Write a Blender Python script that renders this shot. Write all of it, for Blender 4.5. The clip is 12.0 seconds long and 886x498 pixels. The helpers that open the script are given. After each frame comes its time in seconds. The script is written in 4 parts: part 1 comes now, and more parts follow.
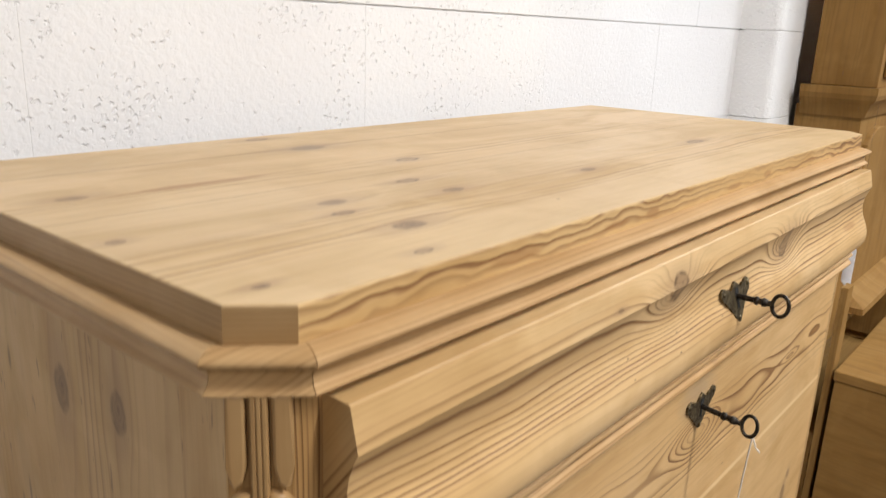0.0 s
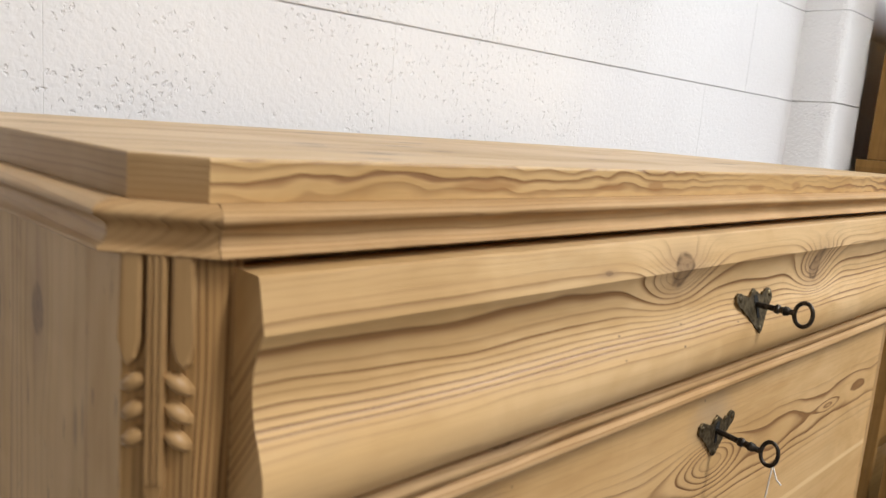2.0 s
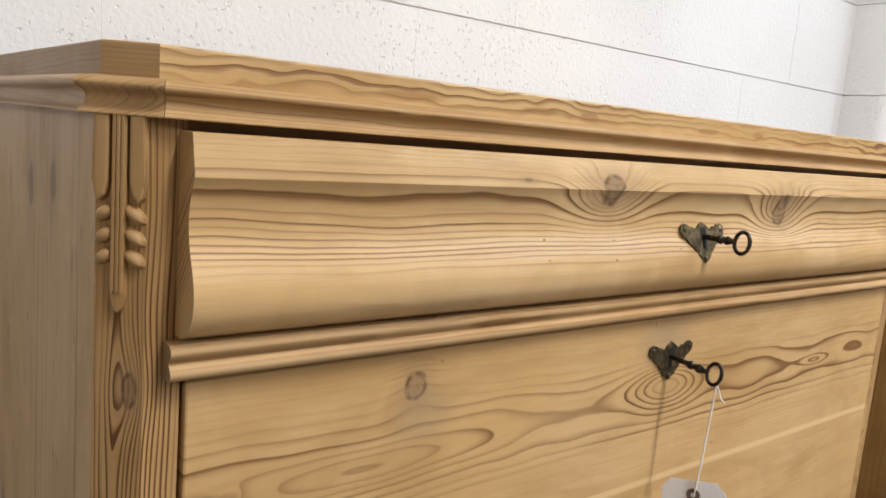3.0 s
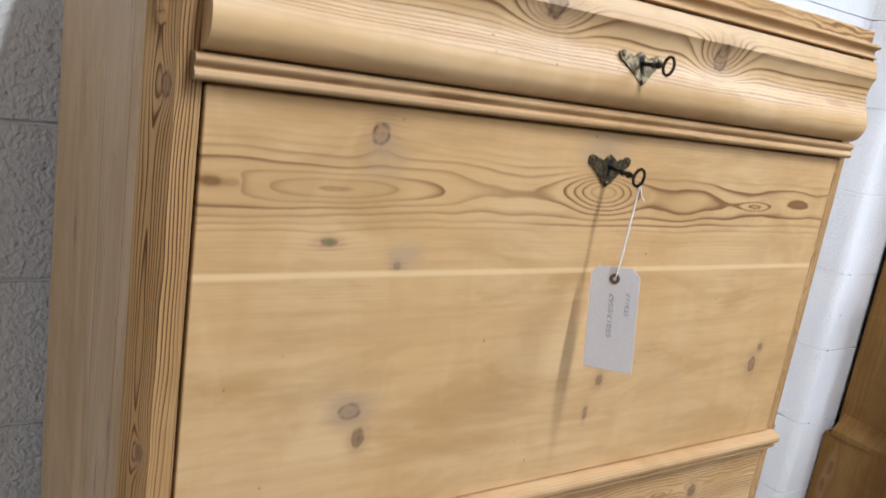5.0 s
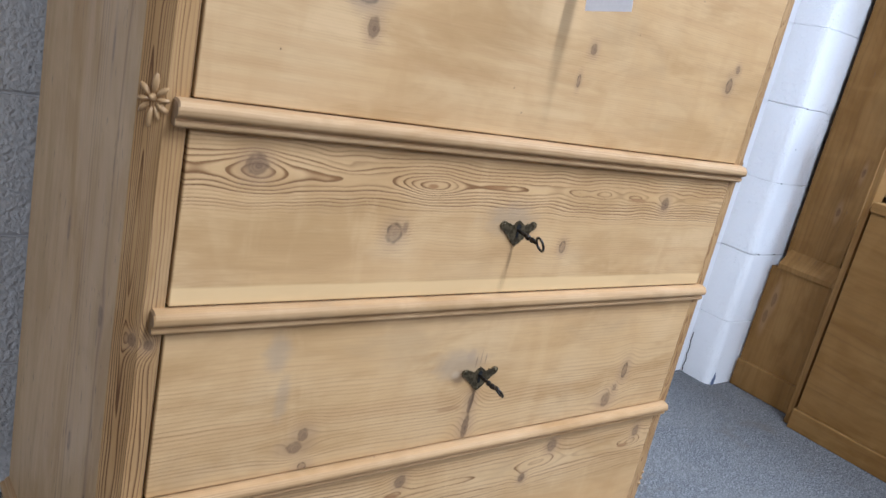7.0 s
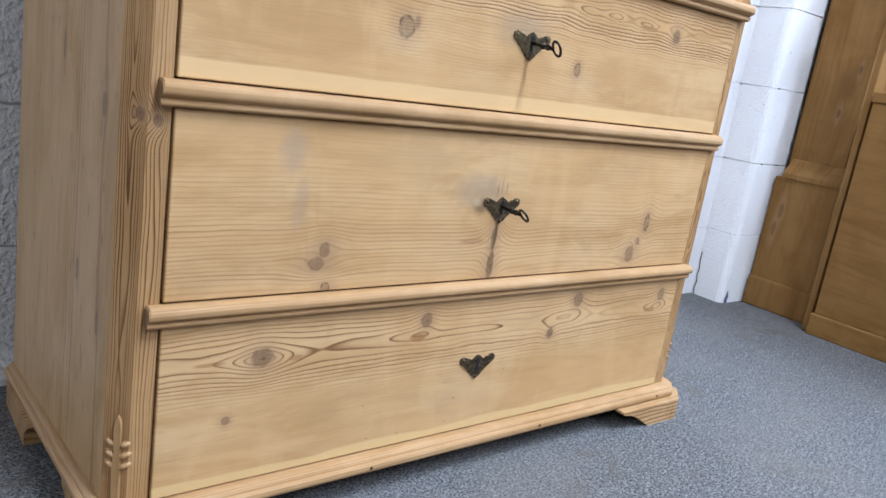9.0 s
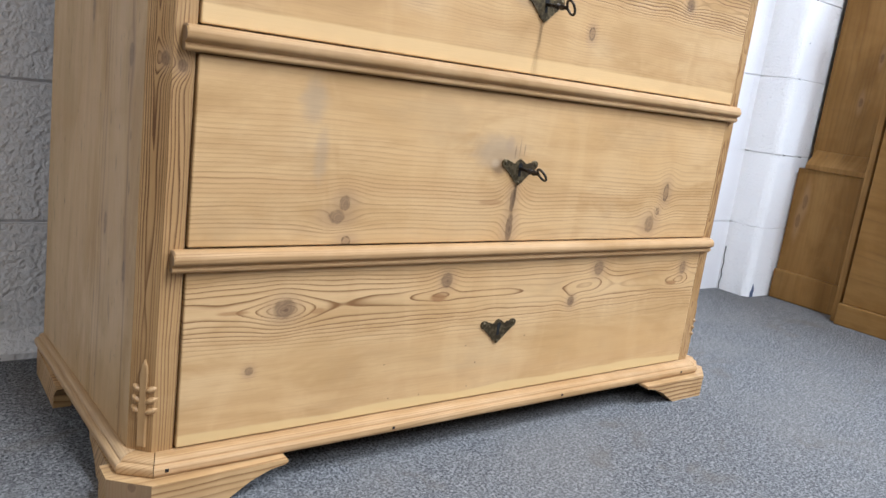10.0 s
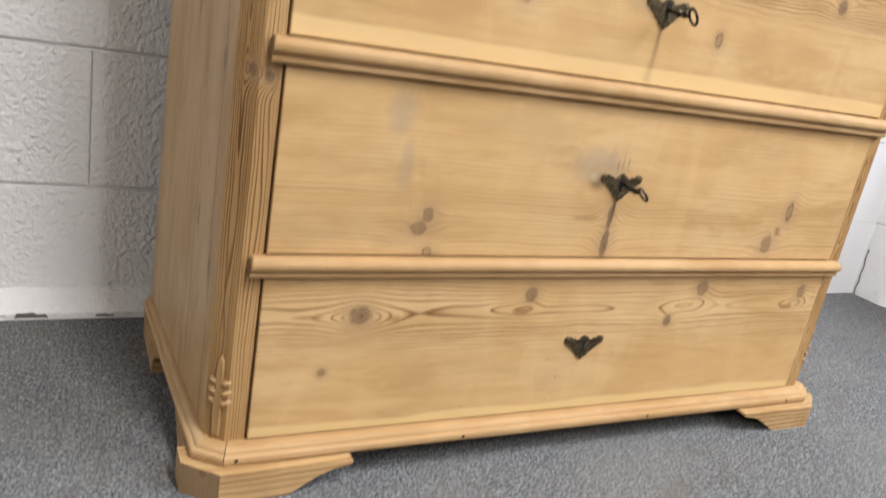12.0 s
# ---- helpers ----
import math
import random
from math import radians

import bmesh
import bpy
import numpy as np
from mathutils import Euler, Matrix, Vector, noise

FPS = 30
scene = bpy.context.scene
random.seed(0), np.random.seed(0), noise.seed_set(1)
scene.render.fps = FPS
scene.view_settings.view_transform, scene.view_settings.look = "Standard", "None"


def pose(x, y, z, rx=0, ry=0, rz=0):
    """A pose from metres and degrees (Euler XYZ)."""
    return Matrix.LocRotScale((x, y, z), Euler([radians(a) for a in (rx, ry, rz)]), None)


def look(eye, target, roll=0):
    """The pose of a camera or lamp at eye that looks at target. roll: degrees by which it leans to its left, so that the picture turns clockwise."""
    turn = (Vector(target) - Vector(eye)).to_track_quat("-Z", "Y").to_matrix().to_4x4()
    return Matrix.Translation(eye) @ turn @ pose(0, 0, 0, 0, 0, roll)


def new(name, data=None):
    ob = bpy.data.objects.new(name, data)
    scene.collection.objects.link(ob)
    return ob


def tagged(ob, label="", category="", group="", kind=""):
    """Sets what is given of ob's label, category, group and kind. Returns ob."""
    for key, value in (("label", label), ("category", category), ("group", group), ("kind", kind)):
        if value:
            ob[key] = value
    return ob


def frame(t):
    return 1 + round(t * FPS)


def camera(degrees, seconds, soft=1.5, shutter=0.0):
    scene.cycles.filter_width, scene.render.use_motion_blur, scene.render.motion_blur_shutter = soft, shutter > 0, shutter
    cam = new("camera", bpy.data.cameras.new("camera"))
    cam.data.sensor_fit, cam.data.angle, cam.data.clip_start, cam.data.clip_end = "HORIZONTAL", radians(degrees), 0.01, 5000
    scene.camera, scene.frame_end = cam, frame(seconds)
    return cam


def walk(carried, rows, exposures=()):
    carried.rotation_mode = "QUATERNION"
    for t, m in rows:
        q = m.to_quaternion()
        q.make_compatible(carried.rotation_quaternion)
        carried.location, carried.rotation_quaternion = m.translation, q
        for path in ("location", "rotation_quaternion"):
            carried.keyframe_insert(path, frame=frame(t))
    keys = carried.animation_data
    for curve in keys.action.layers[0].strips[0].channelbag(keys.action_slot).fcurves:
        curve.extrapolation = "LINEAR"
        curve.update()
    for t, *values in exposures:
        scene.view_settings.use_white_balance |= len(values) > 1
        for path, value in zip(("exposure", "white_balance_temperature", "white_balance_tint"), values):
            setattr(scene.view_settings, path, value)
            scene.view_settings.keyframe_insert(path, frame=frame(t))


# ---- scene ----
cam = camera(60.3, 12.0, shutter=0.3)
PATH = [
    (0, (-0.195, -0.246, 1.529), (1.271, 0.998, 0.975), 2.2),
    (0.2, (-0.191, -0.245, 1.573), (1.261, 0.983, 0.954), 1.9),
    (0.5, (-0.197, -0.253, 1.592), (1.237, 0.961, 0.905), 1.7),
    (1, (-0.207, -0.254, 1.591), (1.235, 0.96, 0.923), 2.1),
    (1.2, (-0.211, -0.252, 1.557), (1.252, 0.98, 0.973), 2.3),
    (1.5, (-0.204, -0.247, 1.505), (1.274, 1.023, 1.056), 3.3),
    (1.8, (-0.173, -0.259, 1.466), (1.278, 1.068, 1.098), 4.2),
    (2, (-0.145, -0.279, 1.432), (1.251, 1.114, 1.104), 4.7),
    (2.2, (-0.118, -0.312, 1.416), (1.222, 1.139, 1.104), 5.1),
    (2.5, (-0.115, -0.347, 1.403), (1.168, 1.158, 1.102), 5.2),
    (2.7, (-0.12, -0.375, 1.389), (1.14, 1.152, 1.103), 4.8),
    (4.3, (-0.162, -0.612, 1.334), (0.952, 1.001, 0.937), 7.1),
    (4.5, (-0.162, -0.623, 1.315), (0.947, 0.99, 0.905), 7.5),
    (5, (-0.162, -0.645, 1.258), (0.942, 0.962, 0.812), 8.7),
    (5.5, (-0.169, -0.686, 1.146), (0.953, 0.899, 0.669), 10.1),
    (5.7, (-0.185, -0.699, 1.097), (0.958, 0.872, 0.623), 10.3),
    (6, (-0.219, -0.716, 1.01), (0.942, 0.832, 0.506), 11.2),
    (6.5, (-0.239, -0.739, 0.938), (0.949, 0.781, 0.412), 11.9),
    (7, (-0.239, -0.752, 0.886), (0.976, 0.741, 0.342), 12.6),
    (7.5, (-0.249, -0.773, 0.831), (0.985, 0.701, 0.278), 12.8),
    (7.7, (-0.261, -0.772, 0.807), (0.992, 0.686, 0.255), 12.7),
    (9.3, (-0.246, -0.789, 0.566), (0.982, 0.723, 0.113), 8.0),
    (9.5, (-0.245, -0.799, 0.549), (0.975, 0.724, 0.111), 7.7),
    (10, (-0.253, -0.818, 0.515), (0.938, 0.734, 0.098), 7.5),
    (10.5, (-0.262, -0.83, 0.477), (0.897, 0.747, 0.065), 8.3),
    (11, (-0.264, -0.826, 0.448), (0.856, 0.773, 0.01), 9.6),
    (11.5, (-0.264, -0.816, 0.442), (0.791, 0.811, -0.049), 10.5),
    (11.8, (-0.227, -0.804, 0.508), (0.733, 0.855, -0.061), 10.4),
    (12, (-0.186, -0.797, 0.608), (0.714, 0.879, -0.011), 10.3),
]
EXPOSURES = [(0.0, -0.14, 6400, 10), (0.5, -0.20, 6500, 10), (1.0, -0.27, 5950, 10), (1.5, -0.24, 6250, 10), (2.0, -0.28, 6350, 10), (4.5, -0.13, 6300, 10), (5.0, -0.04, 5600, 10), (5.5, 0.06, 5150, 10), (6.5, 0.09, 5000, 10), (7.5, 0.20, 5000, 10), (9.5, 0.36, 5230, 10), (10.5, 0.44, 5580, 10), (11.5, 0.46, 5880, 10), (12.0, 0.36, 6050, 10)]
walk(cam, [(t, look(eye, target, roll)) for t, eye, target, roll in PATH], EXPOSURES)

# ---- world and lights ----
world = bpy.data.worlds.new("world")
scene.world = world
world.use_nodes = True
world.node_tree.nodes["Background"].inputs[0].default_value = (0.9, 0.95, 1.0, 1)
world.node_tree.nodes["Background"].inputs[1].default_value = 0.004


def tube(name, x, y, z, wide, long, power, colour=(1.0, 0.97, 0.93), turn=0.0):
    data = bpy.data.lights.new(name, "AREA")
    data.shape, data.size, data.size_y, data.energy, data.color = "RECTANGLE", wide, long, power, colour
    ob = new(name, data)
    ob.matrix_world = pose(x, y, z, 0, turn, 0)
    return ob


# tube over the chest, then two unseen fills added for front and pier
tube("ceiling_key_fill", 0.66, -1.80, 3.72, 0.16, 1.2, 98)
tube("ceiling_key_fill", 0.90, -4.6, 3.72, 0.30, 1.5, 130)
tube("ceiling_key_fill", 3.7, -2.1, 3.72, 2.6, 2.6, 290, (0.92, 0.96, 1.0))
# unseen warm fill, added to brighten the chest's left side and the pier
tube("left_fill_lamp", -3.3, -2.8, 2.9, 0.3, 0.9, 54, (1.0, 0.92, 0.82), -52)

# ---- materials ----


class Nodes:
    """Short hand for building one node material."""

    def __init__(self, name):
        self.mat = bpy.data.materials.new(name)
        self.mat.use_nodes = True
        self.tree = self.mat.node_tree
        self.bsdf = self.tree.nodes["Principled BSDF"]

    def add(self, kind, **props):
        node = self.tree.nodes.new(kind)
        for key, value in props.items():
            setattr(node, key, value)
        return node

    def link(self, a, b):
        self.tree.links.new(a, b)

    def put(self, socket, value):
        if isinstance(value, bpy.types.NodeSocket):
            self.link(value, socket)
        else:
            socket.default_value = value

    def math(self, op, a, b=None, c=None):
        node = self.add("ShaderNodeMath", operation=op)
        for n, value in enumerate((a, b, c)):
            if value is not None:
                self.put(node.inputs[n], value)
        return node.outputs[0]

    def vec(self, op, a, b=None):
        node = self.add("ShaderNodeVectorMath", operation=op)
        for n, value in enumerate((a, b)):
            if value is not None:
                self.put(node.inputs[n], value)
        return node.outputs["Value"] if op in ("LENGTH", "DISTANCE") else node.outputs[0]

    def coords(self):
        split = self.add("ShaderNodeSeparateXYZ")
        tex = self.add("ShaderNodeTexCoord")
        self.link(tex.outputs["Object"], split.inputs[0])
        return tex.outputs["Object"], split.outputs[0], split.outputs[1], split.outputs[2]

    def join(self, x, y, z=0.0):
        node = self.add("ShaderNodeCombineXYZ")
        for n, value in enumerate((x, y, z)):
            self.put(node.inputs[n], value)
        return node.outputs[0]

    def noise(self, vector, scale, detail=2.0, rough=0.5, dist=0.0):
        node = self.add("ShaderNodeTexNoise")
        self.put(node.inputs["Vector"], vector)
        node.inputs["Scale"].default_value, node.inputs["Detail"].default_value = scale, detail
        node.inputs["Roughness"].default_value, node.inputs["Distortion"].default_value = rough, dist
        return node.outputs[0]

    def ramp(self, value, low, high, a=0.0, b=1.0, smooth=True):
        node = self.add("ShaderNodeMapRange", interpolation_type="SMOOTHSTEP" if smooth else "LINEAR")
        self.put(node.inputs[0], value)
        for n, v in enumerate((low, high, a, b)):
            self.put(node.inputs[n + 1], v)
        return node.outputs[0]

    def mix(self, fac, a, b, blend="MIX"):
        node = self.add("ShaderNodeMix", data_type="RGBA", blend_type=blend)
        self.put(node.inputs[0], fac)
        for n, value in ((6, a), (7, b)):
            self.put(node.inputs[n], (*value, 1) if isinstance(value, tuple) else value)
        return node.outputs[2]

    def bump(self, height, distance, strength=1.0, normal=None):
        node = self.add("ShaderNodeBump")
        node.inputs["Strength"].default_value, node.inputs["Distance"].default_value = strength, distance
        self.put(node.inputs["Height"], height)
        if normal is not None:
            self.link(normal, node.inputs["Normal"])
        return node.outputs[0]

    def finish(self, colour=None, rough=None, normal=None, metal=None, spec=None):
        for key, value in (("Base Color", colour), ("Roughness", rough), ("Normal", normal), ("Metallic", metal), ("Specular IOR Level", spec)):
            if value is not None:
                self.put(self.bsdf.inputs[key], (*value, 1) if isinstance(value, tuple) else value)
        return self.mat


EARLY, LATE, KNOT = (0.602, 0.397, 0.192), (0.215, 0.105, 0.036), (0.150, 0.086, 0.045)
GREY = (0.33, 0.25, 0.165)
FLAME = (0.29, 0.14, 0.05)


def pine(name, along="x", across="z", seed=0.0, knots=(), spacing=0.011, wave=0.05, lines=0.55, early=EARLY, late=LATE, strips=(), marks=(), bands=(), faint=0.18, seams=(), part_round=True, heart=None, ticks=0.0, figure=None, fill=2.0, boards=(), shine=0.36):
    """Stripped, waxed pine: growth rings as contours of a warped field that rises round each knot.
    knots: (along, across, half length, half height, lift, depth of colour); bands: (low, high) where the rings show strongly.
    heart: (across, depth, ring width) of a flat-sawn board, whose knots' lifts then count rings.
    figure: (per metre along, per metre across, height) of a strong wander of the rings; fill: the sharpness of the dark late wood;
    boards: (low, high, tint) of boards glued up side by side."""
    n = Nodes(name)
    _, x, y, z = n.coords()
    pick = {"x": x, "y": y, "z": z}
    a = pick[along]
    b = pick[across[0]]
    if len(across) > 1:
        b = n.math("MULTIPLY_ADD", pick[across[-1]], -1.0 if "-" in across else 1.3, b)
    p = n.join(a, b, seed)
    low = n.noise(n.join(n.math("MULTIPLY", a, 1.7), n.math("MULTIPLY", b, 4.5), seed), 1.0, 2.0)
    mid = n.noise(n.join(n.math("MULTIPLY", a, 11.0), n.math("MULTIPLY", b, 40.0), seed + 3.1), 1.0, 2.0)
    h = n.math("MULTIPLY_ADD", n.math("SUBTRACT", low, 0.5), wave * 2, b)
    h = n.math("MULTIPLY_ADD", n.math("SUBTRACT", mid, 0.5), min(0.006, spacing * 0.7), h)
    if figure:
        wander = n.noise(n.join(n.math("MULTIPLY", a, figure[0]), n.math("MULTIPLY", b, figure[1]), seed + 4.4), 1.0, 2.0, 0.45)
        h = n.math("MULTIPLY_ADD", n.math("SUBTRACT", wander, 0.5), figure[2] * 2, h)
    core, rim, halo = 0.0, 0.0, 0.0
    flat = n.join(a, b)
    rough_edge = n.math("SUBTRACT", n.noise(n.join(n.math("MULTIPLY", a, 70.0), n.math("MULTIPLY", b, 110.0), seed), 1.0, 2.0), 0.5)
    if heart:
        at, depth, width = heart
        off = n.math("MULTIPLY_ADD", n.math("SUBTRACT", low, 0.5), wave * 2, n.math("SUBTRACT", b, at))
        away = n.math("SUBTRACT", n.math("SQRT", n.math("MULTIPLY_ADD", off, off, depth * depth)), depth)
        drift_a = n.noise(n.join(n.math("MULTIPLY", a, 5.0), n.math("MULTIPLY", b, 12.0), seed + 2.2), 1.0, 2.0)
        ring = n.math("MULTIPLY_ADD", n.math("SUBTRACT", drift_a, 0.5), 3.2, n.math("DIVIDE", away, width))
        ring = n.math("MULTIPLY_ADD", n.math("SUBTRACT", mid, 0.5), 0.5, ring)
        if figure:
            ring = n.math("MULTIPLY_ADD", n.math("SUBTRACT", wander, 0.5), figure[2] * 2, ring)
    for ka, kb, ra, rb, lift, deep in knots:
        d = n.vec("SUBTRACT", flat, (ka, kb, 0))
        dist = n.vec("LENGTH", n.vec("MULTIPLY", d, (1 / ra, 1 / rb, 0)))
        if heart:
            k = 2.4 if deep > 0 else 1.0
            wide = n.vec("LENGTH", n.vec("MULTIPLY", d, (1 / (k * ra), 1 / (k * rb), 0)))
        else:
            wide = n.vec("LENGTH", n.vec("MULTIPLY", d, (1 / (3.8 * ra), 1 / (2.5 * rb), 0)))
        e = n.math("EXPONENT", n.math("MULTIPLY", n.math("MULTIPLY", wide, wide), -1.0))
        if heart:
            ring = n.math("MULTIPLY_ADD", e, -lift, ring)
        else:
            h = n.math("MULTIPLY_ADD", e, lift * (0.35 if deep > 0 and part_round else 1.0), h)
        if deep > 0:
            halo = n.math("MAXIMUM", halo, e)
            if part_round and not heart:
                h = n.math("MULTIPLY_ADD", n.math("MULTIPLY", n.math("SUBTRACT", b, kb), e), -0.88, h)
            dist = n.math("MULTIPLY_ADD", rough_edge, 0.55, dist)
            # the heart of the knot sits off its middle, its rings and dark bark round it
            inner = n.vec("LENGTH", n.vec("MULTIPLY", n.vec("SUBTRACT", flat, (ka + 0.18 * ra, kb - 0.12 * rb, 0)), (1 / ra, 1 / rb, 0)))
            growth = n.math("MULTIPLY_ADD", n.math("SINE", n.math("MULTIPLY", n.math("ADD", inner, rough_edge), 17.0)), 0.12, 0.72)
            growth = n.math("ADD", growth, n.ramp(inner, 0.50, 0.05, 0.0, 0.24))
            core = n.math("MAXIMUM", core, n.math("MULTIPLY", n.math("MULTIPLY", n.ramp(dist, 1.22, 0.62), growth), min(1.0, deep * 1.02)))
            ring_at = n.math("ABSOLUTE", n.math("SUBTRACT", dist, 0.95))
            side = n.ramp(n.noise(n.vec("MULTIPLY", d, (0.9 / ra, 0.9 / rb, 0)), 1.0, 1.0), 0.36, 0.58, 0.35, 1.0)
            rim = n.math("MAXIMUM", rim, n.math("MULTIPLY", n.math("MULTIPLY", n.ramp(ring_at, 0.34, 0.0), side), (0.95 if deep < 0.65 else 0.50)))
    if heart:
        h = n.math("MULTIPLY", ring, spacing)
    vary = n.noise(n.join(n.math("MULTIPLY", a, 0.5), n.math("MULTIPLY", h, 16.0), seed + 7.7), 1.0, 1.0)
    ring = n.math("ADD", ring, n.math("MULTIPLY", vary, 1.2)) if heart else n.math("MULTIPLY_ADD", vary, 5.0, n.math("DIVIDE", h, spacing))
    f = n.math("FRACT", ring)
    if heart:
        line = n.math("MULTIPLY", n.math("POWER", n.ramp(f, 0.42, 0.88, smooth=False), fill), n.ramp(f, 0.90, 0.985, 1.0, 0.0))
    else:
        line = n.math("MULTIPLY", n.math("POWER", n.ramp(f, 0.38, 0.88, smooth=False), fill), n.ramp(f, 0.88, 0.99, 1.0, 0.0))
    # each ring has its own strength
    each = n.noise(n.join(n.math("FLOOR", ring), seed, n.math("MULTIPLY", a, 1.1)), 1.7, 1.0)
    line = n.math("MULTIPLY", line, n.ramp(each, 0.34, 0.60, 0.45, 1.5))
    patch = n.ramp(n.noise(n.join(n.math("MULTIPLY", a, 2.0), n.math("MULTIPLY", b, 9.0), seed + 1.7), 1.0, 1.0), 0.36, 0.62, 0.35, 1.0)
    if bands:
        drift = n.math("MULTIPLY_ADD", n.math("SUBTRACT", low, 0.5), 0.03, b)
        where = 0.0
        for lo, hi in bands:
            soft = (hi - lo) * 0.18
            where = n.math("MAXIMUM", where, n.math("MULTIPLY", n.ramp(drift, lo - soft, lo + soft), n.ramp(drift, hi - soft, hi + soft, 1.0, 0.0)))
        where = n.math("MAXIMUM", where, n.math("MULTIPLY", n.ramp(halo, 0.05, 0.6), 0.3))
        patch = n.math("MULTIPLY_ADD", where, 1.0 - faint, n.math("MULTIPLY", patch, faint))
    amount = n.math("MULTIPLY", line, n.math("MULTIPLY", patch, lines))
    fine = n.noise(n.join(n.math("MULTIPLY", a, 12.0), n.math("MULTIPLY", b, 700.0), seed), 1.0, 2.0, 0.7)
    broad = n.noise(p, 4.5, 3.0)
    cloud = n.noise(n.join(n.math("MULTIPLY", a, 4.0), n.math("MULTIPLY", b, 13.0), seed + 5.0), 1.0, 4.0, 0.62, 0.6)
    streak = n.noise(n.join(n.math("MULTIPLY", a, 1.2), n.math("MULTIPLY", b, 60.0), seed + 9.0), 1.0, 2.0)
    base = n.mix(n.ramp(broad, 0.3, 0.7), early, (early[0] * 0.93, early[1] * 0.87, early[2] * 0.76))
    base = n.mix(n.ramp(cloud, 0.42, 0.68, 0.0, 1.0), base, (early[0] * 0.76, early[1] * 0.69, early[2] * 0.56))
    stain = n.noise(n.vec("MULTIPLY", p, (1.0, 1.6, 1.0)), 7.0, 3.0, 0.6, 0.5)
    base = n.mix(n.ramp(stain, 0.54, 0.74, 0.0, 0.45), base, (early[0] * 0.74, early[1] * 0.74, early[2] * 0.74))
    base = n.mix(n.ramp(streak, 0.48, 0.70, 0.0, 0.45), base, (early[0] * 0.84, early[1] * 0.76, early[2] * 0.66))
    worn = n.noise(n.join(n.math("MULTIPLY", a, 5.0), n.math("MULTIPLY", b, 32.0), seed + 11.0), 1.0, 5.0, 0.68, 0.25)
    base = n.mix(n.ramp(worn, 0.48, 0.70, 0.0, 0.38), base, (early[0] * 0.70, early[1] * 0.62, early[2] * 0.48))
    base = n.mix(n.ramp(worn, 0.46, 0.30, 0.0, 0.22), base, (min(1.0, early[0] * 1.12), early[1] * 1.13, early[2] * 1.16))
    for lo, hi, tint in boards:
        inside = n.math("MULTIPLY", n.math("GREATER_THAN", b, lo), n.math("LESS_THAN", b, hi))
        base = n.mix(n.math("MULTIPLY", inside, 0.55), base, n.mix(n.ramp(cloud, 0.35, 0.7), tint, tuple(c * 0.86 for c in tint)))
    # figure across the grain, its sheen put into the colour as pale and dark bands
    figure_sheen = n.noise(n.join(n.math("MULTIPLY", a, 16.0), n.math("MULTIPLY", b, 5.0), seed + 15.0), 1.0, 3.0, 0.55, 0.8)
    base = n.mix(n.ramp(figure_sheen, 0.52, 0.72, 0.0, 0.34), base, (early[0] * 0.80, early[1] * 0.72, early[2] * 0.60))
    base = n.mix(n.ramp(figure_sheen, 0.48, 0.30, 0.0, 0.26), base, (min(1.0, early[0] * 1.10), early[1] * 1.10, early[2] * 1.10))
    colour = n.mix(amount, base, late)
    colour = n.mix(n.ramp(fine, 0.50, 0.78, 0.0, 0.14), colour, late)
    if knots:
        colour = n.mix(n.math("MULTIPLY", n.ramp(halo, 0.22, 0.95), 0.44), colour, (0.33, 0.205, 0.11))
        colour = n.mix(core, colour, KNOT)
        colour = n.mix(n.math("MULTIPLY", rim, 0.85), colour, (0.085, 0.044, 0.020))
    for lo, hi, shade, edge in strips:
        at = n.math("MULTIPLY_ADD", n.math("SUBTRACT", n.noise(n.join(n.math("MULTIPLY", a, 5.0), seed, 0.0), 1.0, 3.0), 0.5), edge, b)
        inside = n.math("MULTIPLY", n.ramp(at, lo - 0.0015, lo + 0.0015), n.ramp(at, hi - 0.0015, hi + 0.0015, 1.0, 0.0))
        colour = n.mix(n.math("MULTIPLY", inside, 0.8), colour, n.mix(n.ramp(cloud, 0.5, 0.7, 0.0, 0.5), shade, early))
    ragged = n.math("SUBTRACT", n.noise(n.join(n.math("MULTIPLY", a, 40.0), n.math("MULTIPLY", b, 90.0), seed), 1.0, 3.0), 0.5)
    for ma, mb, ra, rb, shade, amt in marks:
        d = n.vec("LENGTH", n.vec("MULTIPLY", n.vec("SUBTRACT", flat, (ma, mb, 0)), (1 / ra, 1 / rb, 0)))
        d = n.math("MULTIPLY_ADD", ragged, 0.9, d)
        colour = n.mix(n.math("MULTIPLY", n.ramp(d, 1.15, 0.55 if shade == FLAME else 0.25), amt), colour, shade)
    for at, wide, amt in seams:
        gap = n.math("ABSOLUTE", n.math("SUBTRACT", n.math("MULTIPLY_ADD", n.math("SUBTRACT", low, 0.5), 0.004, b), at))
        colour = n.mix(n.math("MULTIPLY", n.ramp(gap, wide, wide * 0.3), amt), colour, LATE)
    if ticks:
        tick = n.noise(n.join(n.math("MULTIPLY", a, 34.0), n.math("MULTIPLY", b, 190.0), seed + 13.0), 1.0, 2.0, 0.6)
        colour = n.mix(n.math("MULTIPLY", n.ramp(tick, 0.66, 0.74), ticks), colour, (0.16, 0.10, 0.055))
    # small flecks and old nail holes
    spot = n.add("ShaderNodeTexVoronoi", feature="F1")
    n.link(p, spot.inputs["Vector"])
    spot.inputs["Scale"].default_value = 11.0
    fleck = n.ramp(spot.outputs["Distance"], 0.024, 0.014)
    colour = n.mix(n.math("MULTIPLY", fleck, 0.6), colour, KNOT)
    height = n.math("MULTIPLY_ADD", fine, 0.5, n.math("MULTIPLY", amount, -0.8))
    normal = n.bump(height, 0.0006, 0.4)
